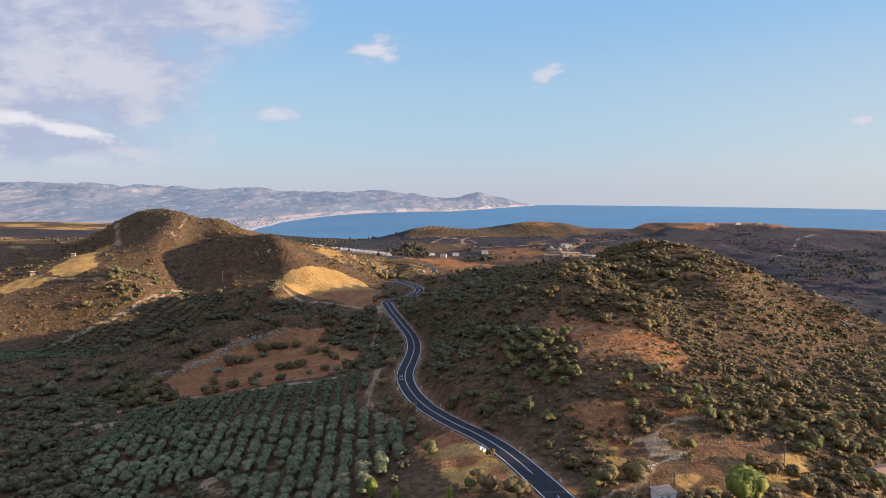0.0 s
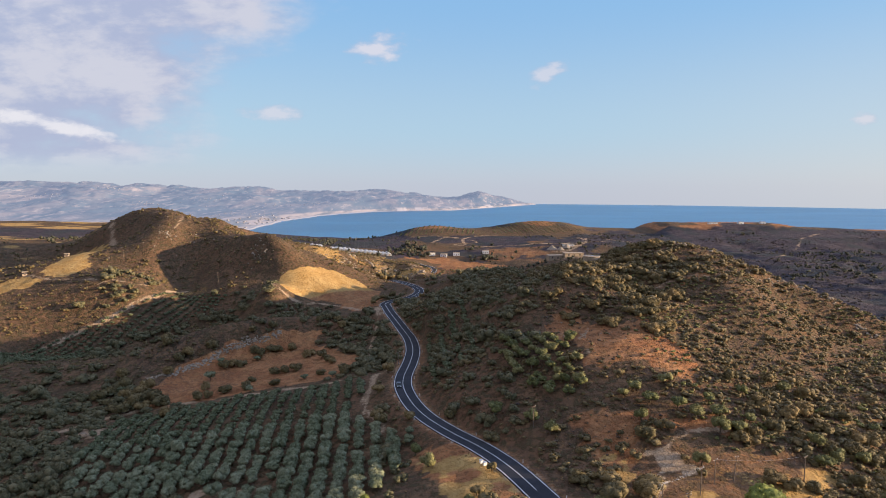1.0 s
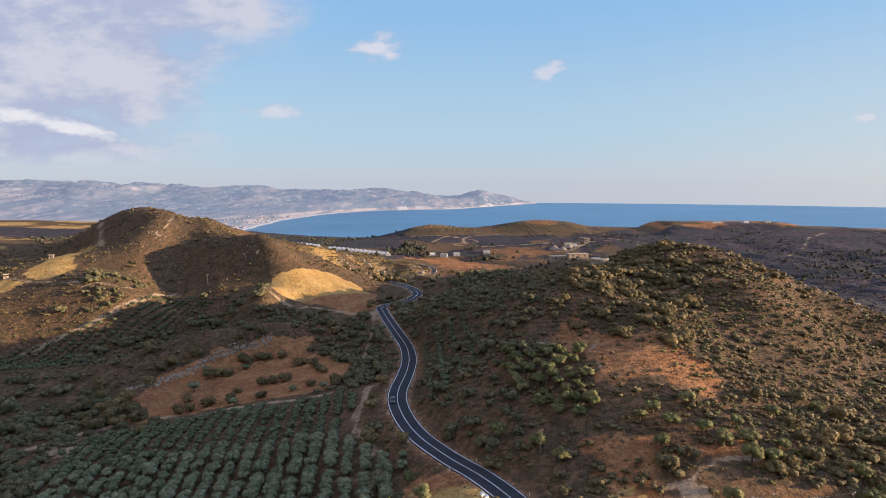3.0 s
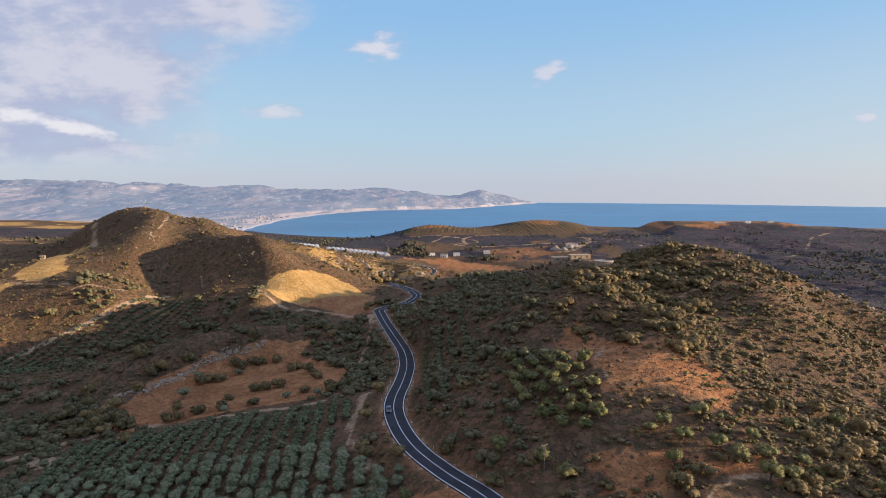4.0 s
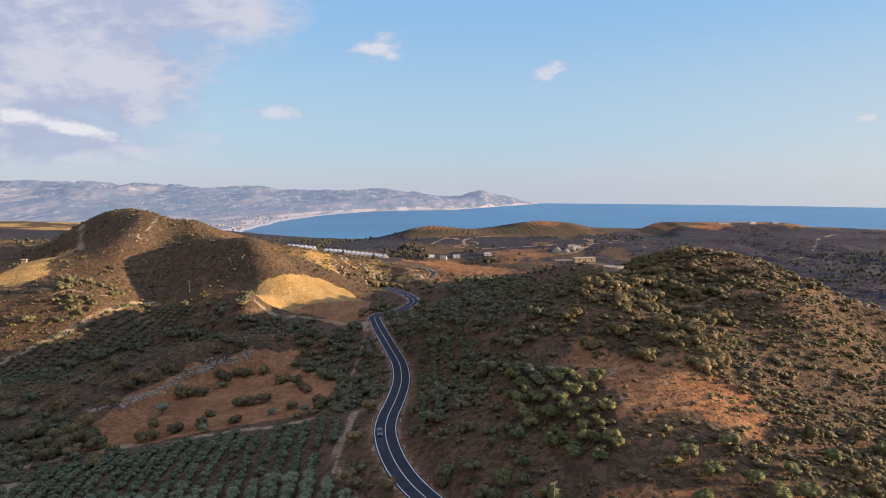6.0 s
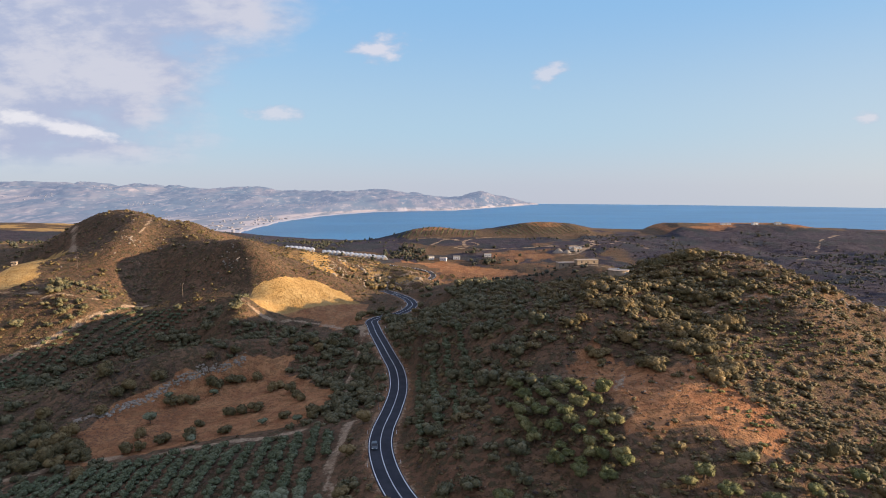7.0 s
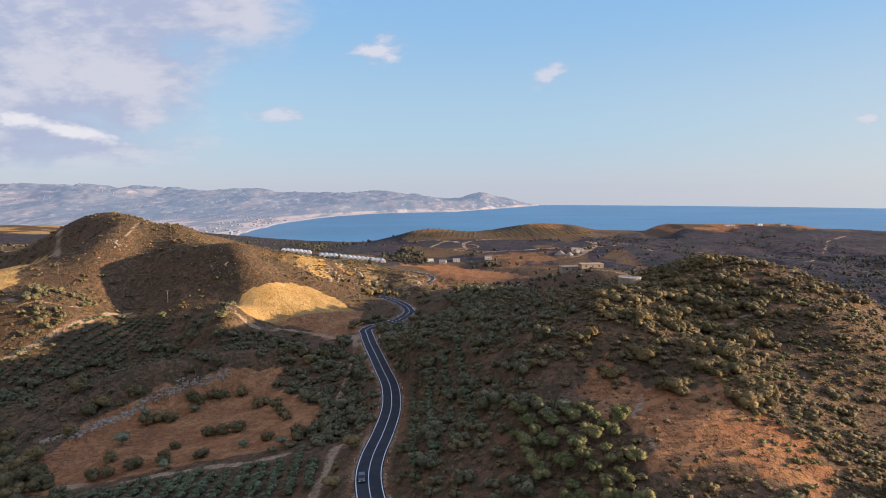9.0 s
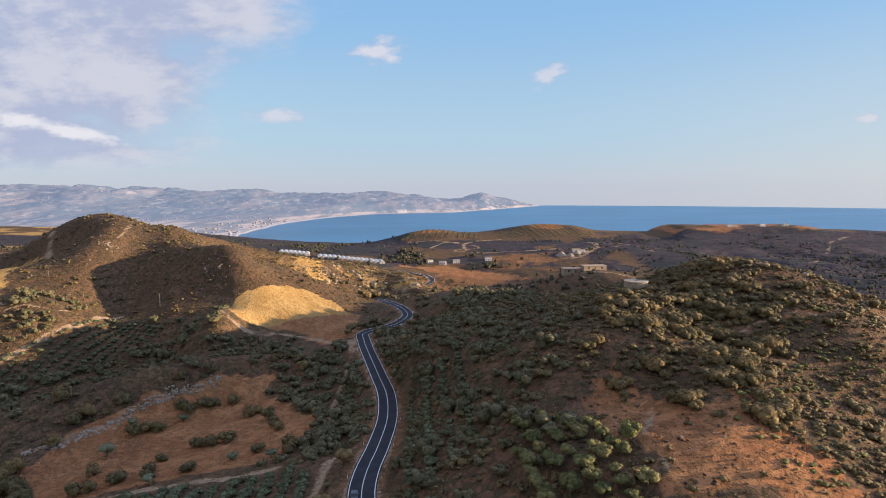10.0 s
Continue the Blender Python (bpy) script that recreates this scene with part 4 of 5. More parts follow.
    field = [(-113, 306), (-109, 309), (-105, 309), (-110, 274), (-98, 267), (-88, 267), (-90, 281), (-90, 272), (-102, 323), (-99, 323), (-95, 327), (-91, 328), (-84, 331), (-73, 317), (-70, 320), (-63, 311),
             (-58, 302), (-55, 297), (-82, 290), (-77, 290), (-72, 292), (-76, 269), (-57, 280), (-46, 279), (-42, 279), (-45, 274), (-108, 262), (-104, 263), (-137, 296), (-114, 243), (-149, 264), (-144, 269),
             (-136, 266), (-132, 268), (-139, 278), (-150, 279), (-138, 254), (-124, 260), (-158, 292), (-144, 257), (-130, 256), (-137, 260), (-146, 316), (-124, 319), (-137, 308), (-148, 319), (-97, 341),
             (-107, 334), (-74, 358), (-134, 312), (-69, 363), (-64, 362), (-60, 355), (-53, 360), (-153, 275), (-157, 269), (-141, 273), (-129, 266)]
    drop_in(wood, [(x, y, (0.85 + 0.35 * abs(math.sin(7.0 * x + y))) * (1.3 if x < -116 else 1.0)) for x, y in field], rng)
    grey = [tree_kind("olive_tree", "pale grey-green wild olive in the ploughed field", "olive tree", "olives in the field", OLIVE, rng, 2.4, dict(lobes=12, leaves=500, leaf=0.075), 0.9, 0.16)]
    drop_in(grey, [(-113, 288, 1.25), (-85, 262, 0.9), (-64, 275, 0.9), (-50, 272, 0.9), (-99, 317, 1.0), (-150, 276, 1.2), (-117, 312, 1.0)], rng)
    # the tall bushes round the hilltop
    crest = [tree_kind("shrub", "large rounded olive-brown shrub on the hilltop", "shrub", "shrubs of the hilltop", SCRUB, rng, 3.0,
                       dict(lobes=17, leaves=1300, wide=1.0, high=0.95, leaf=0.05, low=-0.2, spread=0.62), 0.5, 0.16) for k in range(5)]
    top = [(90, 302), (98, 306), (105, 302), (102, 302), (77, 302), (90, 317), (90, 289), (95, 281), (106, 283), (86, 281), (112, 274), (96, 268), (104, 267), (90, 274), (62, 260), (57, 260), (59, 281),
           (54, 270), (66, 259), (77, 266), (76, 257), (87, 260), (81, 236), (73, 229), (75, 241), (61, 240), (50, 236), (46, 252), (62, 223), (75, 213), (80, 217), (78, 227), (96, 250), (91, 249)]
    top = [(x + dx, y + dy, s * (0.85 + 0.3 * abs(math.sin(5.0 * x + 3 * y)))) for x, y in top for dx, dy, s in ((0, 0, 1.0), (3.1, 1.4, 0.85), (-1.5, 3.0, 0.7), (1.2, -3.2, 0.6))]
    drop_in(crest, top, rng)
    stuff("thicket", "olive-brown thickets on the hillsides", "thicket", low, np.vstack([hill[130:] * [1, 1, 1.7], wild]), SCRUB_FAR, rng, 0.1)
    stuff("evergreen_trees", "dark evergreen oaks and wild olives on the valley floor and shaded slope", "trees", leafy, np.vstack([valley, flank]), OAK, rng, 0.1, (0.95, 1.35))
    # middling and low cushions of scrub
    def hill_scrub(x, y):
        return np.clip(0.72 + 0.8 * fbm(x, y, 16, 3, 131), 0, 1) * (hill_density(x, y) > 0.02) * (1 - 0.6 * smooth(40, 20, x - 0.12 * (y - 240))) * np.where(inside(YARD, x, y) | inside(HEADLAND, x, y), 0.05, 1) * np.where(inside(BARE_HILL, x, y), 0.12, 1) * np.where(inside(TERRACE, x, y), 0.15, 1) * np.where(inside(LOWER_SLOPE, x, y), 0.5, 1)

    def west_scrub(x, y):
        return np.clip(0.45 + 0.9 * fbm(x, y, 25, 3, 141), 0, 1) * (west_density(x, y) > 0)

    def floor_scrub(x, y):
        return np.clip(0.5 + 1.0 * fbm(x, y, 15, 3, 145), 0, 1) * (valley_density(x, y) > 0)

    brush = scatter(rng, (-25, 225, 95, 400), 2.6, hill_scrub, (1.35, 0.42))
    rough = np.vstack([scatter(rng, (-245, -8, 110, 430), 4.0, floor_scrub, (1.25, 0.35)), scatter(rng, (-420, -15, 285, 700), 4.6, west_scrub, (1.4, 0.38))])
    stuff("scrub", "waist-high olive-brown scrub covering the slopes", "scrub", mid, brush, SCRUB_FAR, rng, 0.05, (0.55, 0.9))
    stuff("brushwood", "knee-high brown brushwood on the valley sides", "scrub", clump, rough, SCRUB_FAR, rng, 0.05, (0.55, 0.9))
    cushions = np.vstack([scatter(rng, (-25, 240, 95, 430), 2.6, lambda x, y: 0.85 * (hill_density(x, y) > 0.02) * np.where(inside(YARD, x, y), 0.15, 1) * np.where(inside(BARE_HILL, x, y), 0.7, 1), (0.66, 0.4)),
                          scatter(rng, (-400, -10, 285, 700), 2.9, lambda x, y: 0.55 * (west_density(x, y) > 0), (0.72, 0.4))])
    mottle = np.vstack([scatter(rng, (-400, -60, 330, 700), 2.7, lambda x, y: np.clip(0.42 + 0.9 * fbm(x, y, 12, 3, 171), 0, 1) * (west_density(x, y) > 0), (0.85, 0.35)),
                        scatter(rng, (-20, 240, 150, 400), 2.8, lambda x, y: np.clip(0.55 + 0.9 * fbm(x, y, 11, 3, 173), 0, 1) * (hill_density(x, y) > 0.02) * (~inside(YARD, x, y)), (0.75, 0.35))])
    stuff("thorn_cushions", "dark brown thorny cushions dotted over the dry hillsides", "scrub", tiny, mottle, PHRYGANA, rng, 0.05, (0.55, 0.9))
    spur = scatter(rng, (-170, 30, 540, 850), 5.2, lambda x, y: np.clip(0.50 + 1.0 * fbm(x, y, 22, 3, 175), 0, 0.95) * off_road(x, y), (1.9, 0.4))
    stuff("spur_bushes", "olive-brown bushes on the rocky sunlit spur", "bushes", low, spur, SCRUB_FAR, rng, 0.1, (0.7, 1.1))
    green = scatter(rng, (60, 200, 150, 275), 2.6, lambda x, y: smooth(-0.12, 0.22, fbm(x, y, 9, 3, 135)) * (hill_density(x, y) > 0.02) * smooth(66, 78, x), (1.05, 0.35))
    stuff("green_scrub", "bright green cushions of scrub on the sunny slope", "scrub", mid, green, CARPET, rng, 0.05, (0.6, 0.9))
    stuff("low_scrub", "low brown cushions of thorny scrub", "scrub", tiny, cushions, DRY_SCRUB, rng, 0.05, (0.6, 0.95))
    tufts = scatter(rng, (-180, 200, 95, 420), 2.2, lambda x, y: np.clip(0.35 + 0.8 * fbm(x, y, 10, 3, 151), 0, 1) * off_road(x, y, 4.6) * np.where(inside(GROVE, x, y), 0.25, 1) * np.where(inside(FIELD, x, y), 0.1, 1), (0.42, 0.35))
    stuff("dry_grass", "dry straw-coloured grass tufts", "grass", tiny, tufts, DRY, rng, 0.05, (0.5, 0.9))
    # far trees, hedges and planted hilltops
    belt = scatter(rng, (-85, 90, 905, 1000), 8.0, lambda x, y: 0.95 * smooth(-0.15, 0.2, fbm(x, y, 45, 3, 161)) * (~inside(RED_FIELD, x, y)), (5.2, 0.3))
    spots = scatter(rng, (-300, 420, 620, 1150), 13.0, lambda x, y: 0.55 * smooth(0.05, 0.35, fbm(x, y, 70, 3, 163)) * (~inside(RED_FIELD, x, y)), (3.0, 0.4))
    slopes = scatter(rng, (240, 900, 420, 1200), 6.5, lambda x, y: 0.6 * smooth(-0.25, 0.25, fbm(x, y, 60, 3, 165)), (2.1, 0.4))
    gully = scatter(rng, (300, 900, 640, 1180), 9.0, lambda x, y: 0.8 * smooth(0.12, 0.35, fbm(x, y, 95, 4, 177)), (2.6, 0.4))
    shore = scatter(rng, (-460, -90, 960, 1330), 13.0, lambda x, y: 0.7 * smooth(-0.2, 0.2, fbm(x, y, 60, 3, 167)), (3.0, 0.4))
    back = scatter(rng, (-880, -400, 560, 960), 12.0, lambda x, y: 0.6 * smooth(-0.2, 0.3, fbm(x, y, 60, 3, 169)), (2.4, 0.4))
    ridge = scatter(rng, (20, 110, 420, 640), 5.0, lambda x, y: 0.6 + 0 * x, (1.8, 0.3))
    stuff("distant_trees", "dark trees and scrub of the coastal plain", "trees", clump, np.vstack([belt, spots, ridge, shore, back, gully]), WOODS, rng, 0.2, (0.9, 1.5))
    stuff("heath", "dark violet-brown heath on the far slopes", "heath", tiny, slopes * [1, 1, 1.3], HEATH, rng, 0.1, (0.5, 0.8))
    knolls = np.vstack([rows([(-95, 1140), (-70, 1200), (-20, 1215), (60, 1210), (70, 1150), (0, 1150)], (0.1, 1.0), 10.0, 6.5, rng, 2.3), rows([(95, 1165), (110, 1235), (250, 1250), (290, 1195), (220, 1160)], (-0.25, 1.0), 10.0, 6.5, rng, 2.3)])
    stuff("hilltop_olives", "olive rows on the low hills by the sea", "olive trees", mid, knolls, OLIVE_FAR, rng, 0.1)


plants()

# ---------------------------------------------------------------- buildings and small things
def part(name, bm, material, parent, label=""):
    me = bpy.data.meshes.new(name)
    bm.to_mesh(me)
    bm.free()
    me.materials.append(material)
    ob = new(name, me)
    ob.parent = parent
    return tagged(ob, label) if label else ob


def block(x0, x1, y0, y1, z0, z1, bevel=0.0, bm=None):
    bm = bm or bmesh.new()
    got = bmesh.ops.create_cube(bm, size=1.0, matrix=Matrix.LocRotScale(((x0 + x1) / 2, (y0 + y1) / 2, (z0 + z1) / 2), None, (x1 - x0, y1 - y0, z1 - z0)))
    if bevel:
        edges = list({e for v in got["verts"] for e in v.link_edges})
        bmesh.ops.bevel(bm, geom=edges, offset=bevel, segments=2, affect="EDGES", profile=0.6)
    return bm


def rod(a, b, r0, r1=None, sides=8, bm=None):
    bm = bm or bmesh.new()
    a, b = Vector(a), Vector(b)
    m = Matrix.Translation((a + b) / 2) @ (b - a).to_track_quat("Z", "Y").to_matrix().to_4x4()
    bmesh.ops.create_cone(bm, cap_ends=True, segments=sides, radius1=r0, radius2=r0 if r1 is None else r1, depth=(b - a).length, matrix=m)
    return bm


def prism(outline, y0, y1):
    """An outline in x and z drawn out along y."""
    bm = bmesh.new()
    a = [bm.verts.new((x, y0, z)) for x, z in outline]
    b = [bm.verts.new((x, y1, z)) for x, z in outline]
    bm.faces.new(a)
    bm.faces.new(b[::-1])
    for k in range(len(a)):
        j = (k + 1) % len(a)
        bm.faces.new((a[j], a[k], b[k], b[j]))
    bmesh.ops.recalc_face_normals(bm, faces=bm.faces)
    return bm


def at_ground(ob, x, y, turn=0.0, sink=0.1, z=None):
    ob.matrix_basis = pose(x, y, (float(height(np.array([x]), np.array([y]))[0]) if z is None else z) - sink, 0, 0, turn)
    return ob


def window(parent, x, y, z, w, h, face):
    """A framed window set into a wall; face is the way it looks: 's' for -y, 'w' for -x, 'e' for x."""
    d = 0.06
    if face == "s":
        f = part("window", block(x - w / 2, x + w / 2, y - d, y + 0.05, z, z + h), WOOD, parent, "weathered wooden window")
        part("pane", block(x - w / 2 + 0.08, x + w / 2 - 0.08, y - d - 0.012, y - d + 0.01, z + 0.08, z + h - 0.08), DARK, f)
    else:
        s = -1 if face == "w" else 1
        x0, x1 = sorted((x + s * d, x - s * 0.05))
        f = part("window", block(x0, x1, y - w / 2, y + w / 2, z, z + h), WOOD, parent, "weathered wooden window")
        x0, x1 = sorted((x + s * (d + 0.012), x + s * (d - 0.01)))
        part("pane", block(x0, x1, y - w / 2 + 0.08, y + w / 2 - 0.08, z + 0.08, z + h - 0.08), DARK, f)


def pole(x, y, tall, arms=1, lean=0.0, label="tall weathered wooden utility pole with a crossarm"):
    root = tagged(new("utility_pole"), label, "utility pole", "utility poles")
    part("post", rod((0, 0, -0.4), (0, 0, tall), 0.15, 0.10), WOOD, root)
    for k in range(arms):
        z = tall - 0.25 - 0.6 * k
        part("crossarm", block(-0.85, 0.85, -0.06, 0.06, z - 0.06, z + 0.06, 0.015), WOOD, root)
        for u in (-0.75, 0.0, 0.75):
            part("insulator", rod((u, 0, z + 0.06), (u, 0, z + 0.26), 0.05, 0.035), WHITE, root, "white porcelain insulator")
    at_ground(root, x, y, 35)
    root.matrix_basis = root.matrix_basis @ pose(0, 0, 0, 0, lean, 0)
    return root


def cable(a, b, sag):
    """A wire that hangs between two places."""
    cu = bpy.data.curves.new("power_cable", "CURVE")
    cu.dimensions, cu.bevel_depth = "3D", 0.011
    sp = cu.splines.new("POLY")
    sp.points.add(14)
    a, b = Vector(a), Vector(b)
    for k, p in enumerate(sp.points):
        t = k / 14
        q = a.lerp(b, t)
        p.co = (q.x, q.y, q.z - sag * 4 * t * (1 - t), 1)
    cu.materials.append(STEEL)
    return tagged(new("power_cable", cu), "thin grey overhead cable hanging between poles", "cable", "overhead cables")


def ground_at(x, y):
    return float(height(np.array([float(x)]), np.array([float(y)]))[0])


def tank():
    """A round concrete cistern, sunk a little into the hilltop."""
    root = tagged(new("water_tank"), "round tan concrete water tank on the hilltop", "water tank")

    def drum(r, z0, z1, bevel=0.05):
        bm = rod((0, 0, z0), (0, 0, z1), r, r, 40)
        rims = [e for e in bm.edges if abs(e.verts[0].co.z - e.verts[1].co.z) < 1e-4]
        bmesh.ops.bevel(bm, geom=rims, offset=bevel, segments=2, affect="EDGES")
        return bm

    part("wall", drum(4.1, -1.5, 2.75), CONCRETE, root)
    part("roof", drum(4.3, 2.75, 2.98), CONCRETE, root, "flat round concrete lid")
    part("hatch", block(-0.5, 0.5, -0.5, 0.5, 2.98, 3.25, 0.03), STEEL, root, "grey steel hatch")
    for z in (0.0, 1.4):
        part("band", drum(4.16, z, z + 0.14, 0.03), CONCRETE, root)
    for x in (-0.22, 0.22):
        part("ladder_rail", rod((x, -4.34, -0.4), (x, -4.34, 3.5), 0.03), STEEL, root)
    for k in range(9):
        part("ladder_rung", rod((-0.22, -4.34, 0.1 + 0.35 * k), (0.22, -4.34, 0.1 + 0.35 * k), 0.02), STEEL, root)
    at_ground(root, *TANK, 20, 0.0)


def house():
    root = tagged(new("house"), "white rendered cottage with a low tiled roof", "house")
    w, d, h = 5.0, 3.4, 3.0
    part("wall", block(-w, w, -d, d, -1.2, h, 0.02), WHITE, root)
    part("gable", prism([(-d, h), (d, h), (0, h + 1.3)], -w + 0.02, w - 0.02), WHITE, root).matrix_basis = pose(0, 0, 0, 0, 0, 90)
    for s in (-1, 1):
        roof = part("roof", prism([(s * (d + 0.5), h - 0.16), (s * (d + 0.5), h - 0.04), (0, h + 1.52), (0, h + 1.36)], -w - 0.4, w + 0.4), TILE, root, "weathered clay tile roof")
        roof.matrix_basis = pose(0, 0, 0, 0, 0, 90)
        for k in range(9):
            t = (k + 0.5) / 9
            x = s * (d + 0.45) * (1 - t)
            z = h - 0.02 + 1.53 * t
            row = part("tile_row", block(x - 0.06, x + 0.06, -w - 0.38, w + 0.38, z, z + 0.08, 0.02), TILE, roof)
    part("chimney", block(1.8, 2.5, 0.6, 1.3, h + 0.6, h + 2.2, 0.03), WHITE, root, "whitewashed chimney")
    part("door", block(-0.5, 0.5, -d - 0.05, -d + 0.1, -0.1, 2.0), WOOD, root, "dark wooden door")
    for x in (-3.0, 2.6):
        window(root, x, -d, 0.9, 1.0, 1.1, "s")
    window(root, -w, 0.5, 0.9, 1.0, 1.1, "w")
    part("aerial", rod((-3.4, 0.2, h + 1.0), (-3.4, 0.2, h + 3.6), 0.03), STEEL, root, "thin steel aerial")
    at_ground(root, 117, 146, 16, 0.0)


def shed():
    root = tagged(new("shed"), "small whitewashed shed with a flat roof", "shed")
    part("wall", block(-2.2, 2.2, -1.6, 1.6, -0.6, 2.3, 0.02), WHITE, root)
    part("roof", block(-2.5, 2.5, -1.9, 1.9, 2.3, 2.45, 0.03), CONCRETE, root, "thin concrete roof slab")
    part("door", block(-0.2, 0.7, -1.66, -1.5, -0.1, 1.9), STEEL, root, "grey steel door")
    window(root, -1.3, -1.6, 1.0, 0.7, 0.6, "s")
    at_ground(root, 50.5, 126.5, 12, 0.0)


def car():
    paint = plain("car_paint", (0.055, 0.075, 0.085), 0.35, 0.1, 1.0, 0.5)
    rubber = plain("tyre_rubber", (0.02, 0.02, 0.02), 0.85, 0.2, 4.0)
    root = tagged(new("car"), "dark blue-grey hatchback driving on the asphalt road", "car")
    bm = prism([(-2.05, 0.32), (2.0, 0.32), (2.08, 0.62), (1.9, 0.86), (0.95, 0.96), (-1.95, 1.0), (-2.1, 0.7)], -0.84, 0.84)
    bmesh.ops.bevel(bm, geom=bm.edges[:], offset=0.07, segments=2, affect="EDGES")
    body = part("body", bm, paint, root)
    bm = prism([(1.0, 0.95), (0.35, 1.42), (-1.35, 1.46), (-1.95, 1.0)], -0.74, 0.74)
    bmesh.ops.bevel(bm, geom=bm.edges[:], offset=0.06, segments=2, affect="EDGES")
    part("cabin", bm, DARK, root, "dark glazed cabin")
    part("roof", block(-1.35, 0.35, -0.68, 0.68, 1.43, 1.49, 0.02), paint, root)
    for x in (-1.3, 1.3):
        for y in (-0.8, 0.8):
            w = part("wheel", rod((x, y - 0.11, 0.32), (x, y + 0.11, 0.32), 0.32, 0.32, 16), rubber, root, "black rubber tyre")
            s = 1 if y > 0 else -1
            part("rim", rod((x, y + s * 0.10, 0.32), (x, y + s * 0.125, 0.32), 0.2, 0.18, 12), STEEL, w, "steel wheel rim")
    for y in (-0.58, 0.58):
        part("headlight", block(1.96, 2.07, y - 0.18, y + 0.18, 0.62, 0.78, 0.02), WHITE, root, "clear headlight")
        part("tail_light", block(-2.12, -2.02, y - 0.16, y + 0.16, 0.68, 0.84, 0.02), plain("red_lens", (0.35, 0.02, 0.02), 0.3, 0.1), root, "red tail light")
    k = int(np.argmin(np.hypot(ROAD[:, 0] + 15.5, ROAD[:, 1] - 226)))
    d = ROAD[k + 1] - ROAD[k - 1]
    turn = math.degrees(math.atan2(-d[1], -d[0]))
    n = np.array([d[1], -d[0]]) / np.hypot(*d)
    p = ROAD[k] - n * 1.7
    root.matrix_basis = pose(p[0], p[1], ROAD_Z[k] + 0.062, 0, 0, turn)


def tunnel_house(long):
    """A plastic greenhouse tunnel along y."""
    root = tagged(new("greenhouse"), "white plastic-covered greenhouse tunnel on the plain", "greenhouse", "greenhouse tunnels")
    arc = [(3.6 * math.cos(a), 1.0 + 2.4 * math.sin(a)) for a in np.linspace(0, math.pi, 11)]
    part("cover", prism([(3.6, -0.4)] + arc + [(-3.6, -0.4)], -long / 2, long / 2), PLASTIC, root)
    for y in (-long / 2, long / 2):
        part("end_frame", block(-3.5, 3.5, y - 0.1, y + 0.1, 0.9, 1.1), STEEL, root, "grey steel end frame")
        part("door", block(-1.2, 1.2, y - 0.12, y + 0.12, -0.3, 2.1), CONCRETE, root, "dull plastic door")
    return root


def far_house(w, d, h, wall=WHITE, label="small white flat-roofed house on the coastal plain", group="houses of the plain"):
    root = tagged(new("house"), label, "house", group)
    part("wall", block(-w, w, -d, d, -2.0, h), wall, root)
    part("roof", block(-w - 0.3, w + 0.3, -d - 0.3, d + 0.3, h, h + 0.35), CONCRETE, root, "flat concrete roof")
    part("door", block(-0.6, 0.6, -d - 0.06, -d + 0.1, 0, 2.1), WOOD, root)
    for x in (-0.6 * w, 0.6 * w):
        part("window", block(x - 0.6, x + 0.6, -d - 0.06, -d + 0.1, 1.0, 2.2), DARK, root, "dark window")
    return root


def copies(first, places):
    """The thing and its copies at (x, y, turn) on the ground, or at a height given fourth."""
    for k, p in enumerate(places):
        ob = first if k == 0 else copy_thing(first, pose(0, 0, 0))
        at_ground(ob, p[0], p[1], p[2], 0.0, p[3] if len(p) > 3 else None)


def villages():
    """White hamlets on the far shore, too far off to part."""
    rng = np.random.default_rng(31)
    cube = np.array([(x, y, z) for z in (-4, 4) for y in (-5, 5) for x in (-6, 6)], float)
    quads = np.array([(0, 1, 3, 2), (4, 6, 7, 5), (0, 4, 5, 1), (2, 3, 7, 6), (0, 2, 6, 4), (1, 5, 7, 3)])
    V, F = [], []
    for bearing, far, spread, n in ((-0.50, 2900, 34, 34), (-0.565, 3300, 30, 26), (-0.40, 3150, 40, 22), (-0.68, 2900, 45, 22), (-0.47, 2500, 60, 24), (-0.30, 3100, 55, 22), (-0.335, 2650, 60, 30), (-0.62, 3700, 40, 16), (-0.22, 3260, 40, 20)):
        for k in range(n):
            x, y = bearing * far + rng.normal(0, spread), far + rng.normal(0, spread * 1.4)
            z = float(far_height(np.array([x]), np.array([y]))[0])
            if z > 2:
                F.append(quads + 8 * len(V))
                V.append(cube * rng.uniform(0.25, 0.6, 3) + [x, y, z + 1.5])
    tagged(new("hamlets", mesh_from("hamlets", np.vstack(V), np.vstack(F), FAR_WALL)), "pale hamlets scattered over the far shore, haze put in as blue glow", "village", kind="stuff")


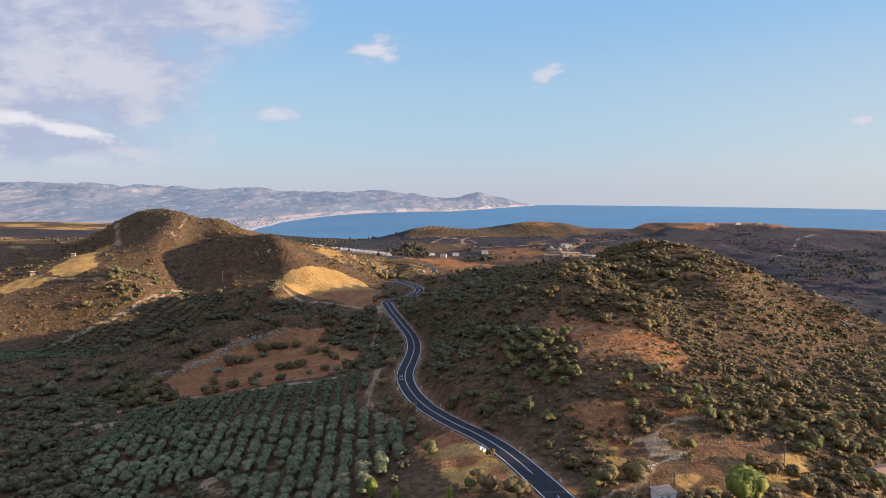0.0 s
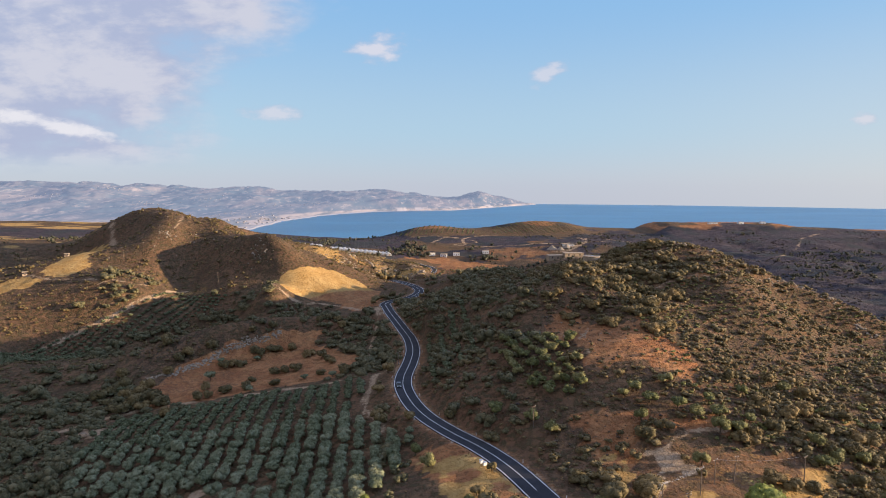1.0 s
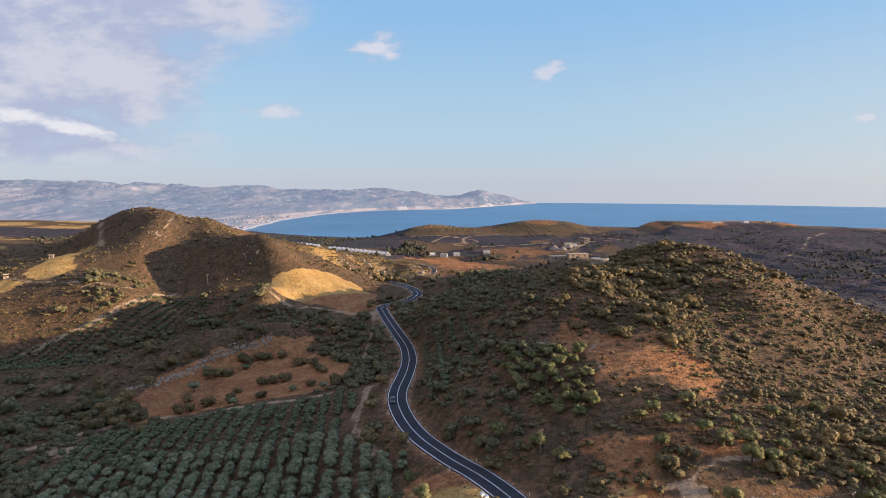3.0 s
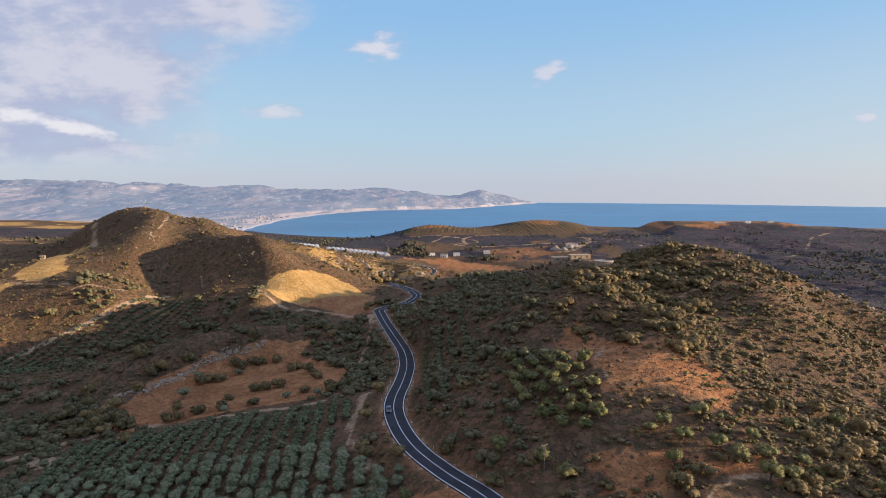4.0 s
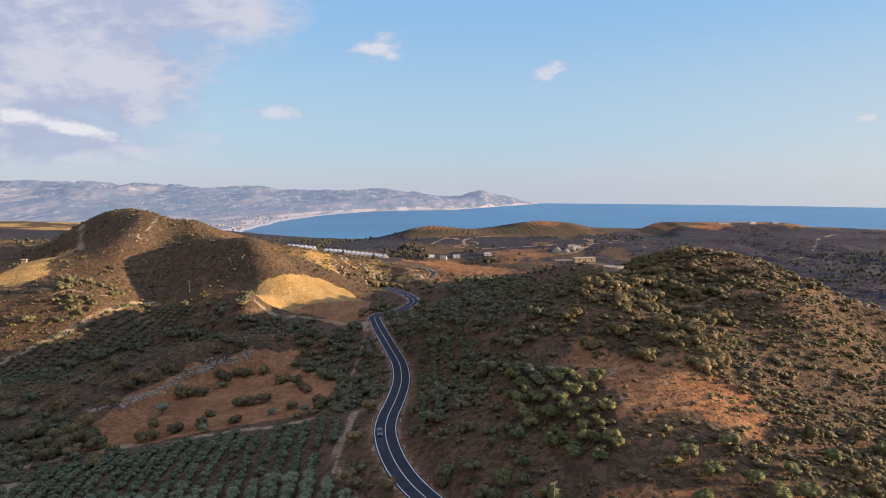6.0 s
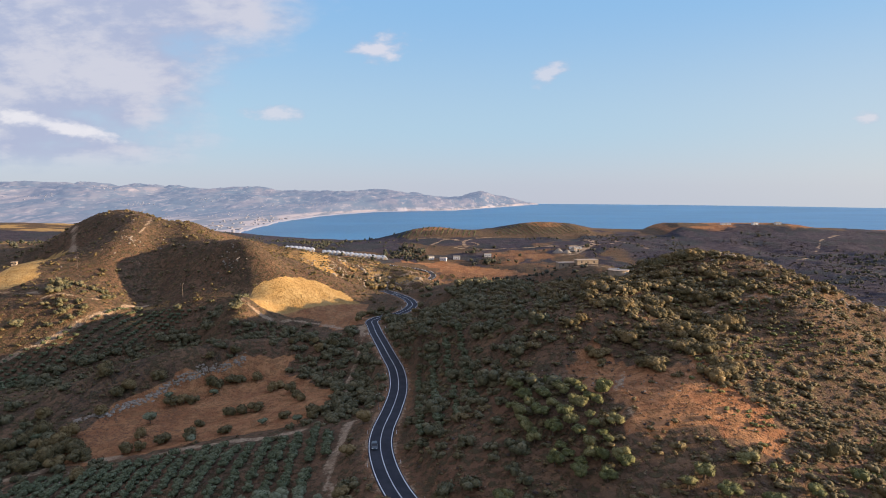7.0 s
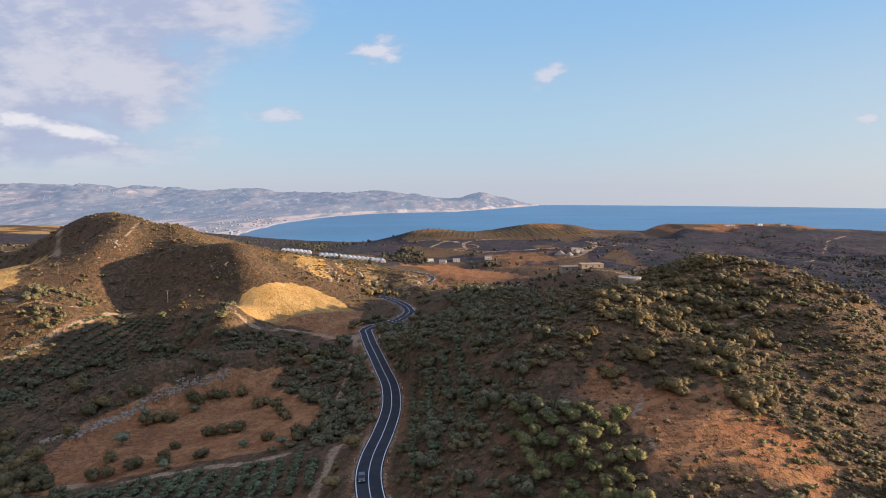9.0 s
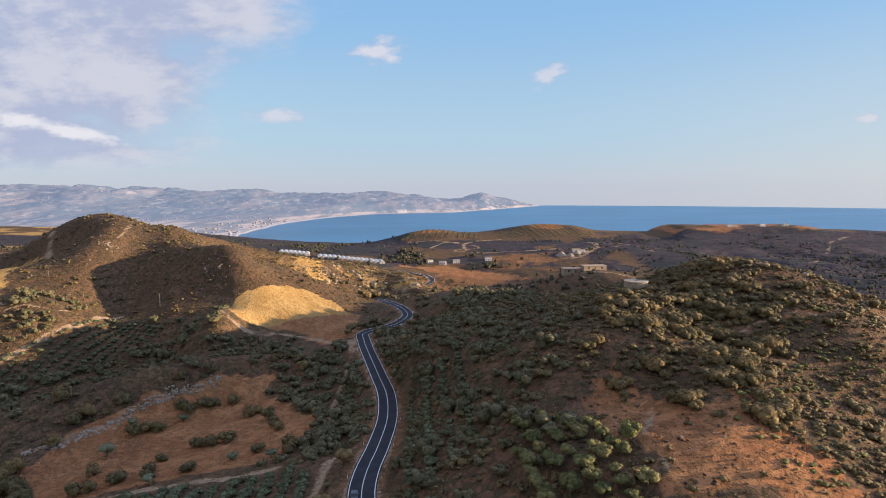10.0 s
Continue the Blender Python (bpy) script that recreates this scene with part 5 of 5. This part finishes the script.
def rocks():
    rng = np.random.default_rng(21)
    kinds = []
    for k in range(6):
        v, f = BALL2 if k < 3 else BALL1
        kinds.append((v * rng.uniform(0.65, 1.15, (len(v), 1)) * [1.0, rng.uniform(0.6, 0.9), rng.uniform(0.5, 0.8)], f))
    spots = []

    def along(ctrl, n, spread, size):
        line = curve_points(ctrl)
        p = line[rng.integers(0, len(line), n)] + rng.normal(0, spread, (n, 2))
        spots.append(np.c_[p, np.minimum(np.exp(rng.normal(math.log(size), 0.45, n)), 1.3)])

    along([(111, 299), (131, 298), (138, 284), (150, 278), (169, 281), (179, 271), (186, 254)], 170, 2.0, 0.6)
    along([(101, 292), (121, 249), (153, 244), (163, 212)], 220, 16.0, 0.32)
    along([(-234, 496), (-229, 496), (-224, 496)], 45, 2.0, 0.55)
    along([(-145, 292), (-131, 303), (-117, 321), (-101, 333), (-93, 341)], 560, 1.1, 0.55)
    along([(-140, 296), (-134, 298)], 40, 1.6, 0.7)
    along([(-122, 630), (-107, 636), (-87, 677), (-69, 676), (-48, 683)], 70, 6.0, 0.9)
    along([(-73, 623), (-45, 622), (-21, 634), (5, 640)], 60, 10.0, 0.8)
    along([(-143, 460), (-141, 457), (-135, 448)], 40, 4.0, 0.8)
    along([(-245, 495), (-207, 484), (-120, 520)], 130, 28.0, 0.5)
    along([(41, 227), (57, 206), (75, 195)], 120, 9.0, 0.25)
    along([(-152, 232), (-129, 240), (-115, 252)], 90, 3.0, 0.4)
    for x, y, n, size in ((-123, 633, 26, 1.7), (-104, 638, 30, 2.0), (-90, 668, 34, 2.2), (-60, 655, 30, 1.6), (-72, 640, 30, 1.6), (-40, 634, 26, 1.5), (-20, 640, 24, 1.6), (-66, 628, 22, 1.4)):
        n = n // 3
        spots.append(np.c_[rng.normal(x, 9, n), rng.normal(y, 6, n), np.clip(np.exp(rng.normal(math.log(size), 0.4, n)), 0.6, 3.4)])
    along([(-100, 646), (-70, 642), (-45, 640), (-20, 646)], 60, 2.5, 1.1)
    P = np.vstack(spots)
    d, _ = nearest_on(ROAD, P[:, 0], P[:, 1], 14)
    stuff("rocks", "pale weathered limestone rocks and rubble walls", "rocks", kinds, P[d > 6], ROCK, rng, 0.12, (0.7, 1.1))


def things():
    tank(), house(), shed(), car()
    for x, y, tall, arms, lean in ((27, 172, 6.6, 1, 0), (60, 137, 6.8, 1, 0), (65, 141, 6.2, 1, 0), (70, 142, 6.2, 1, 9), (88, 144, 6.4, 1, 0), (49, 131, 6.0, 1, 0),
                                   (53, 127, 6.4, 2, 0), (-245, 457, 8.5, 1, 0), (-164, 434, 8.5, 1, 0), (-18.5, 258, 6.0, 1, 0)):
        pole(x, y, tall, arms, lean)
    for u in (-0.6, 0.0, 0.6):
        cable((60 + u, 137, ground_at(60, 137) + 6.7), (49 + u, 131, ground_at(49, 131) + 5.9), 0.4)
        cable((49 + u, 131, ground_at(49, 131) + 5.9), (28 + u, 100, ground_at(49, 131) + 5.5), 0.9)
    cable((65, 141, ground_at(65, 141) + 6.1), (88, 144, ground_at(88, 144) + 6.3), 0.8)
    # boxes beside the road, marker posts, a short barrier at the bend
    for x, y, turn in ((12.0, 156.6, 20), (11.2, 158.0, 24)):
        b = tagged(new("roadside_box"), "small white painted box beside the road", "box", "roadside boxes")
        part("body", block(-0.45, 0.45, -0.4, 0.4, 0, 0.8, 0.03), WHITE, b)
        part("lid", block(-0.5, 0.5, -0.45, 0.45, 0.8, 0.9, 0.02), STEEL, b, "grey metal lid")
        at_ground(b, x, y, turn, 0.02)
    post = tagged(new("marker_post"), "slim white roadside marker post", "marker post", "roadside marker posts")
    part("post", block(-0.06, 0.06, -0.04, 0.04, -0.2, 1.0, 0.01), WHITE, post)
    part("reflector", block(-0.045, 0.045, -0.05, -0.035, 0.75, 0.9), DARK, post, "dark reflector")
    spots = []
    for k in range(BACK + 24, BACK + 290, 14):
        d = ROAD[k + 1] - ROAD[k]
        n = np.array([d[1], -d[0]]) / np.hypot(*d)
        for s in (-4.5, 4.5):
            p = ROAD[k] + n * s
            spots.append((p[0], p[1], math.degrees(math.atan2(d[1], d[0])) - 90))
    copies(post, spots)
    rail = tagged(new("crash_barrier"), "short white steel barrier at the road bend", "barrier")
    part("rail", block(-2.2, 2.2, -0.05, 0.05, 0.45, 0.8, 0.03), WHITE, rail)
    for x in (-1.9, 0.0, 1.9):
        part("post", block(x - 0.07, x + 0.07, 0.05, 0.17, -0.3, 0.75), STEEL, rail)
    at_ground(rail, -28.5, 380, 100, 0.0)
    # the plain: greenhouses, houses, heaps of gravel
    copies(tunnel_house(26), [(-170 + 6.6 * k, 906 - 0.2 * k, 14) for k in range(14)])
    copies(tunnel_house(26), [(-232 + 6.4 * k, 935 - 0.6 * k, 14) for k in range(7)])
    copies(tunnel_house(60), [(985 + 8 * k, 1318 + k, 80) for k in range(5)])
    rng = np.random.default_rng(5)
    copies(far_house(5, 4, 4), [(-18, 930, 10), (1, 923, -5), (21, 934, 0), (68, 945, 0), (668, 1240, 0), (620, 1236, 5)])
    copies(far_house(9, 4, 3), [(205, 968, 0), (560, 1232, 0)])
    copies(far_house(1.5, 1.3, 2.1, CONCRETE, "tiny pale hut beside the yellow field", "huts of the yellow field"), [(-293, 464, 20), (-301, 428, 35)])
    copies(far_house(8, 3.5, 2.8, CONCRETE, "long low flat-roofed farm building behind the hill", "farm buildings"), [(96, 500, 8), (109, 497, 8)])
    town = []
    while len(town) < 90:
        y = 1720 + 900 * rng.uniform() ** 1.6
        x = np.interp(y, SHORE_Y, SHORE_X) - rng.uniform(18, 190)
        town.append((x, y, rng.uniform(-30, 30), float(far_height(np.array([x]), np.array([y]))[0])))
    copies(far_house(4.0, 3.5, 3.5, FAR_WALL, "small pale seaside house in the distant town, haze put in as blue glow", "houses of the seaside town"), town)
    villages()
    for x, y, r in ((176, 952, 9), (188, 946, 7), (200, 958, 8)):
        bm = bmesh.new()
        bmesh.ops.create_cone(bm, cap_ends=True, segments=20, radius1=r, radius2=0.5, depth=r * 0.75, matrix=Matrix.Translation((0, 0, r * 0.3)))
        for v in bm.verts:
            v.co += Vector((noise.noise(v.co * 0.4), noise.noise(v.co * 0.4 + Vector((9, 0, 0))), 0)) * 0.8
        me = bpy.data.meshes.new("gravel_heap")
        bm.to_mesh(me)
        bm.free()
        me.materials.append(ROCK)
        at_ground(tagged(new("gravel_heap", me), "pale conical heap of quarried gravel", "gravel heap", "gravel heaps"), x, y)
    # single trees
    rng = np.random.default_rng(77)
    big = tree_kind("tree", "tall bright green broadleaf tree by the yard", "tree", "", LIME, rng, 4.0, dict(lobes=22, leaves=1100, wide=0.95, high=1.35, leaf=0.05, core=2), 2.4, 0.3)
    drop_in([big], [(67, 123, 1.25)], rng, 1.0, 1.01)
    dark = tree_kind("tree", "yellow-green pointed tree beside the grove", "tree", "pointed trees beside the grove", LIME, rng, 2.4, dict(lobes=16, leaves=600, wide=0.7, high=2.0, leaf=0.07, core=2), 1.2, 0.2)
    drop_in([dark], [(-17, 138, 1.0), (-11, 134, 0.7), (2, 130, 0.7)], rng, 1.0, 1.01)
    oak = tree_kind("tree", "broad dark evergreen oak beside the road", "tree", "roadside oaks", SCRUB, rng, 3.2, dict(lobes=16, leaves=650, wide=1.0, high=0.95, leaf=0.065, core=2), 1.3, 0.25)
    drop_in([oak], [(18, 129, 1.1), (11, 133, 0.9), (39, 133, 1.1), (49, 137, 1.2), (41, 142, 0.9), (13.5, 153, 0.45), (-22, 205, 0.8), (-20, 198, 0.8), (-24, 226, 0.9), (-22, 246, 1.0), (9, 140, 0.6), (-45, 403, 1.2), (-41, 411, 0.9), (-35, 418, 0.9), (-26, 403, 0.7), (-14, 414, 0.7), (-11, 424, 0.8), (-29, 392, 0.6), (-46, 396, 0.7), (-44, 507, 1.1), (-37, 508, 1.0), (-50, 502, 1.0), (-31, 503, 0.9), (-54, 510, 1.1)], rng)
    rocks()


things()
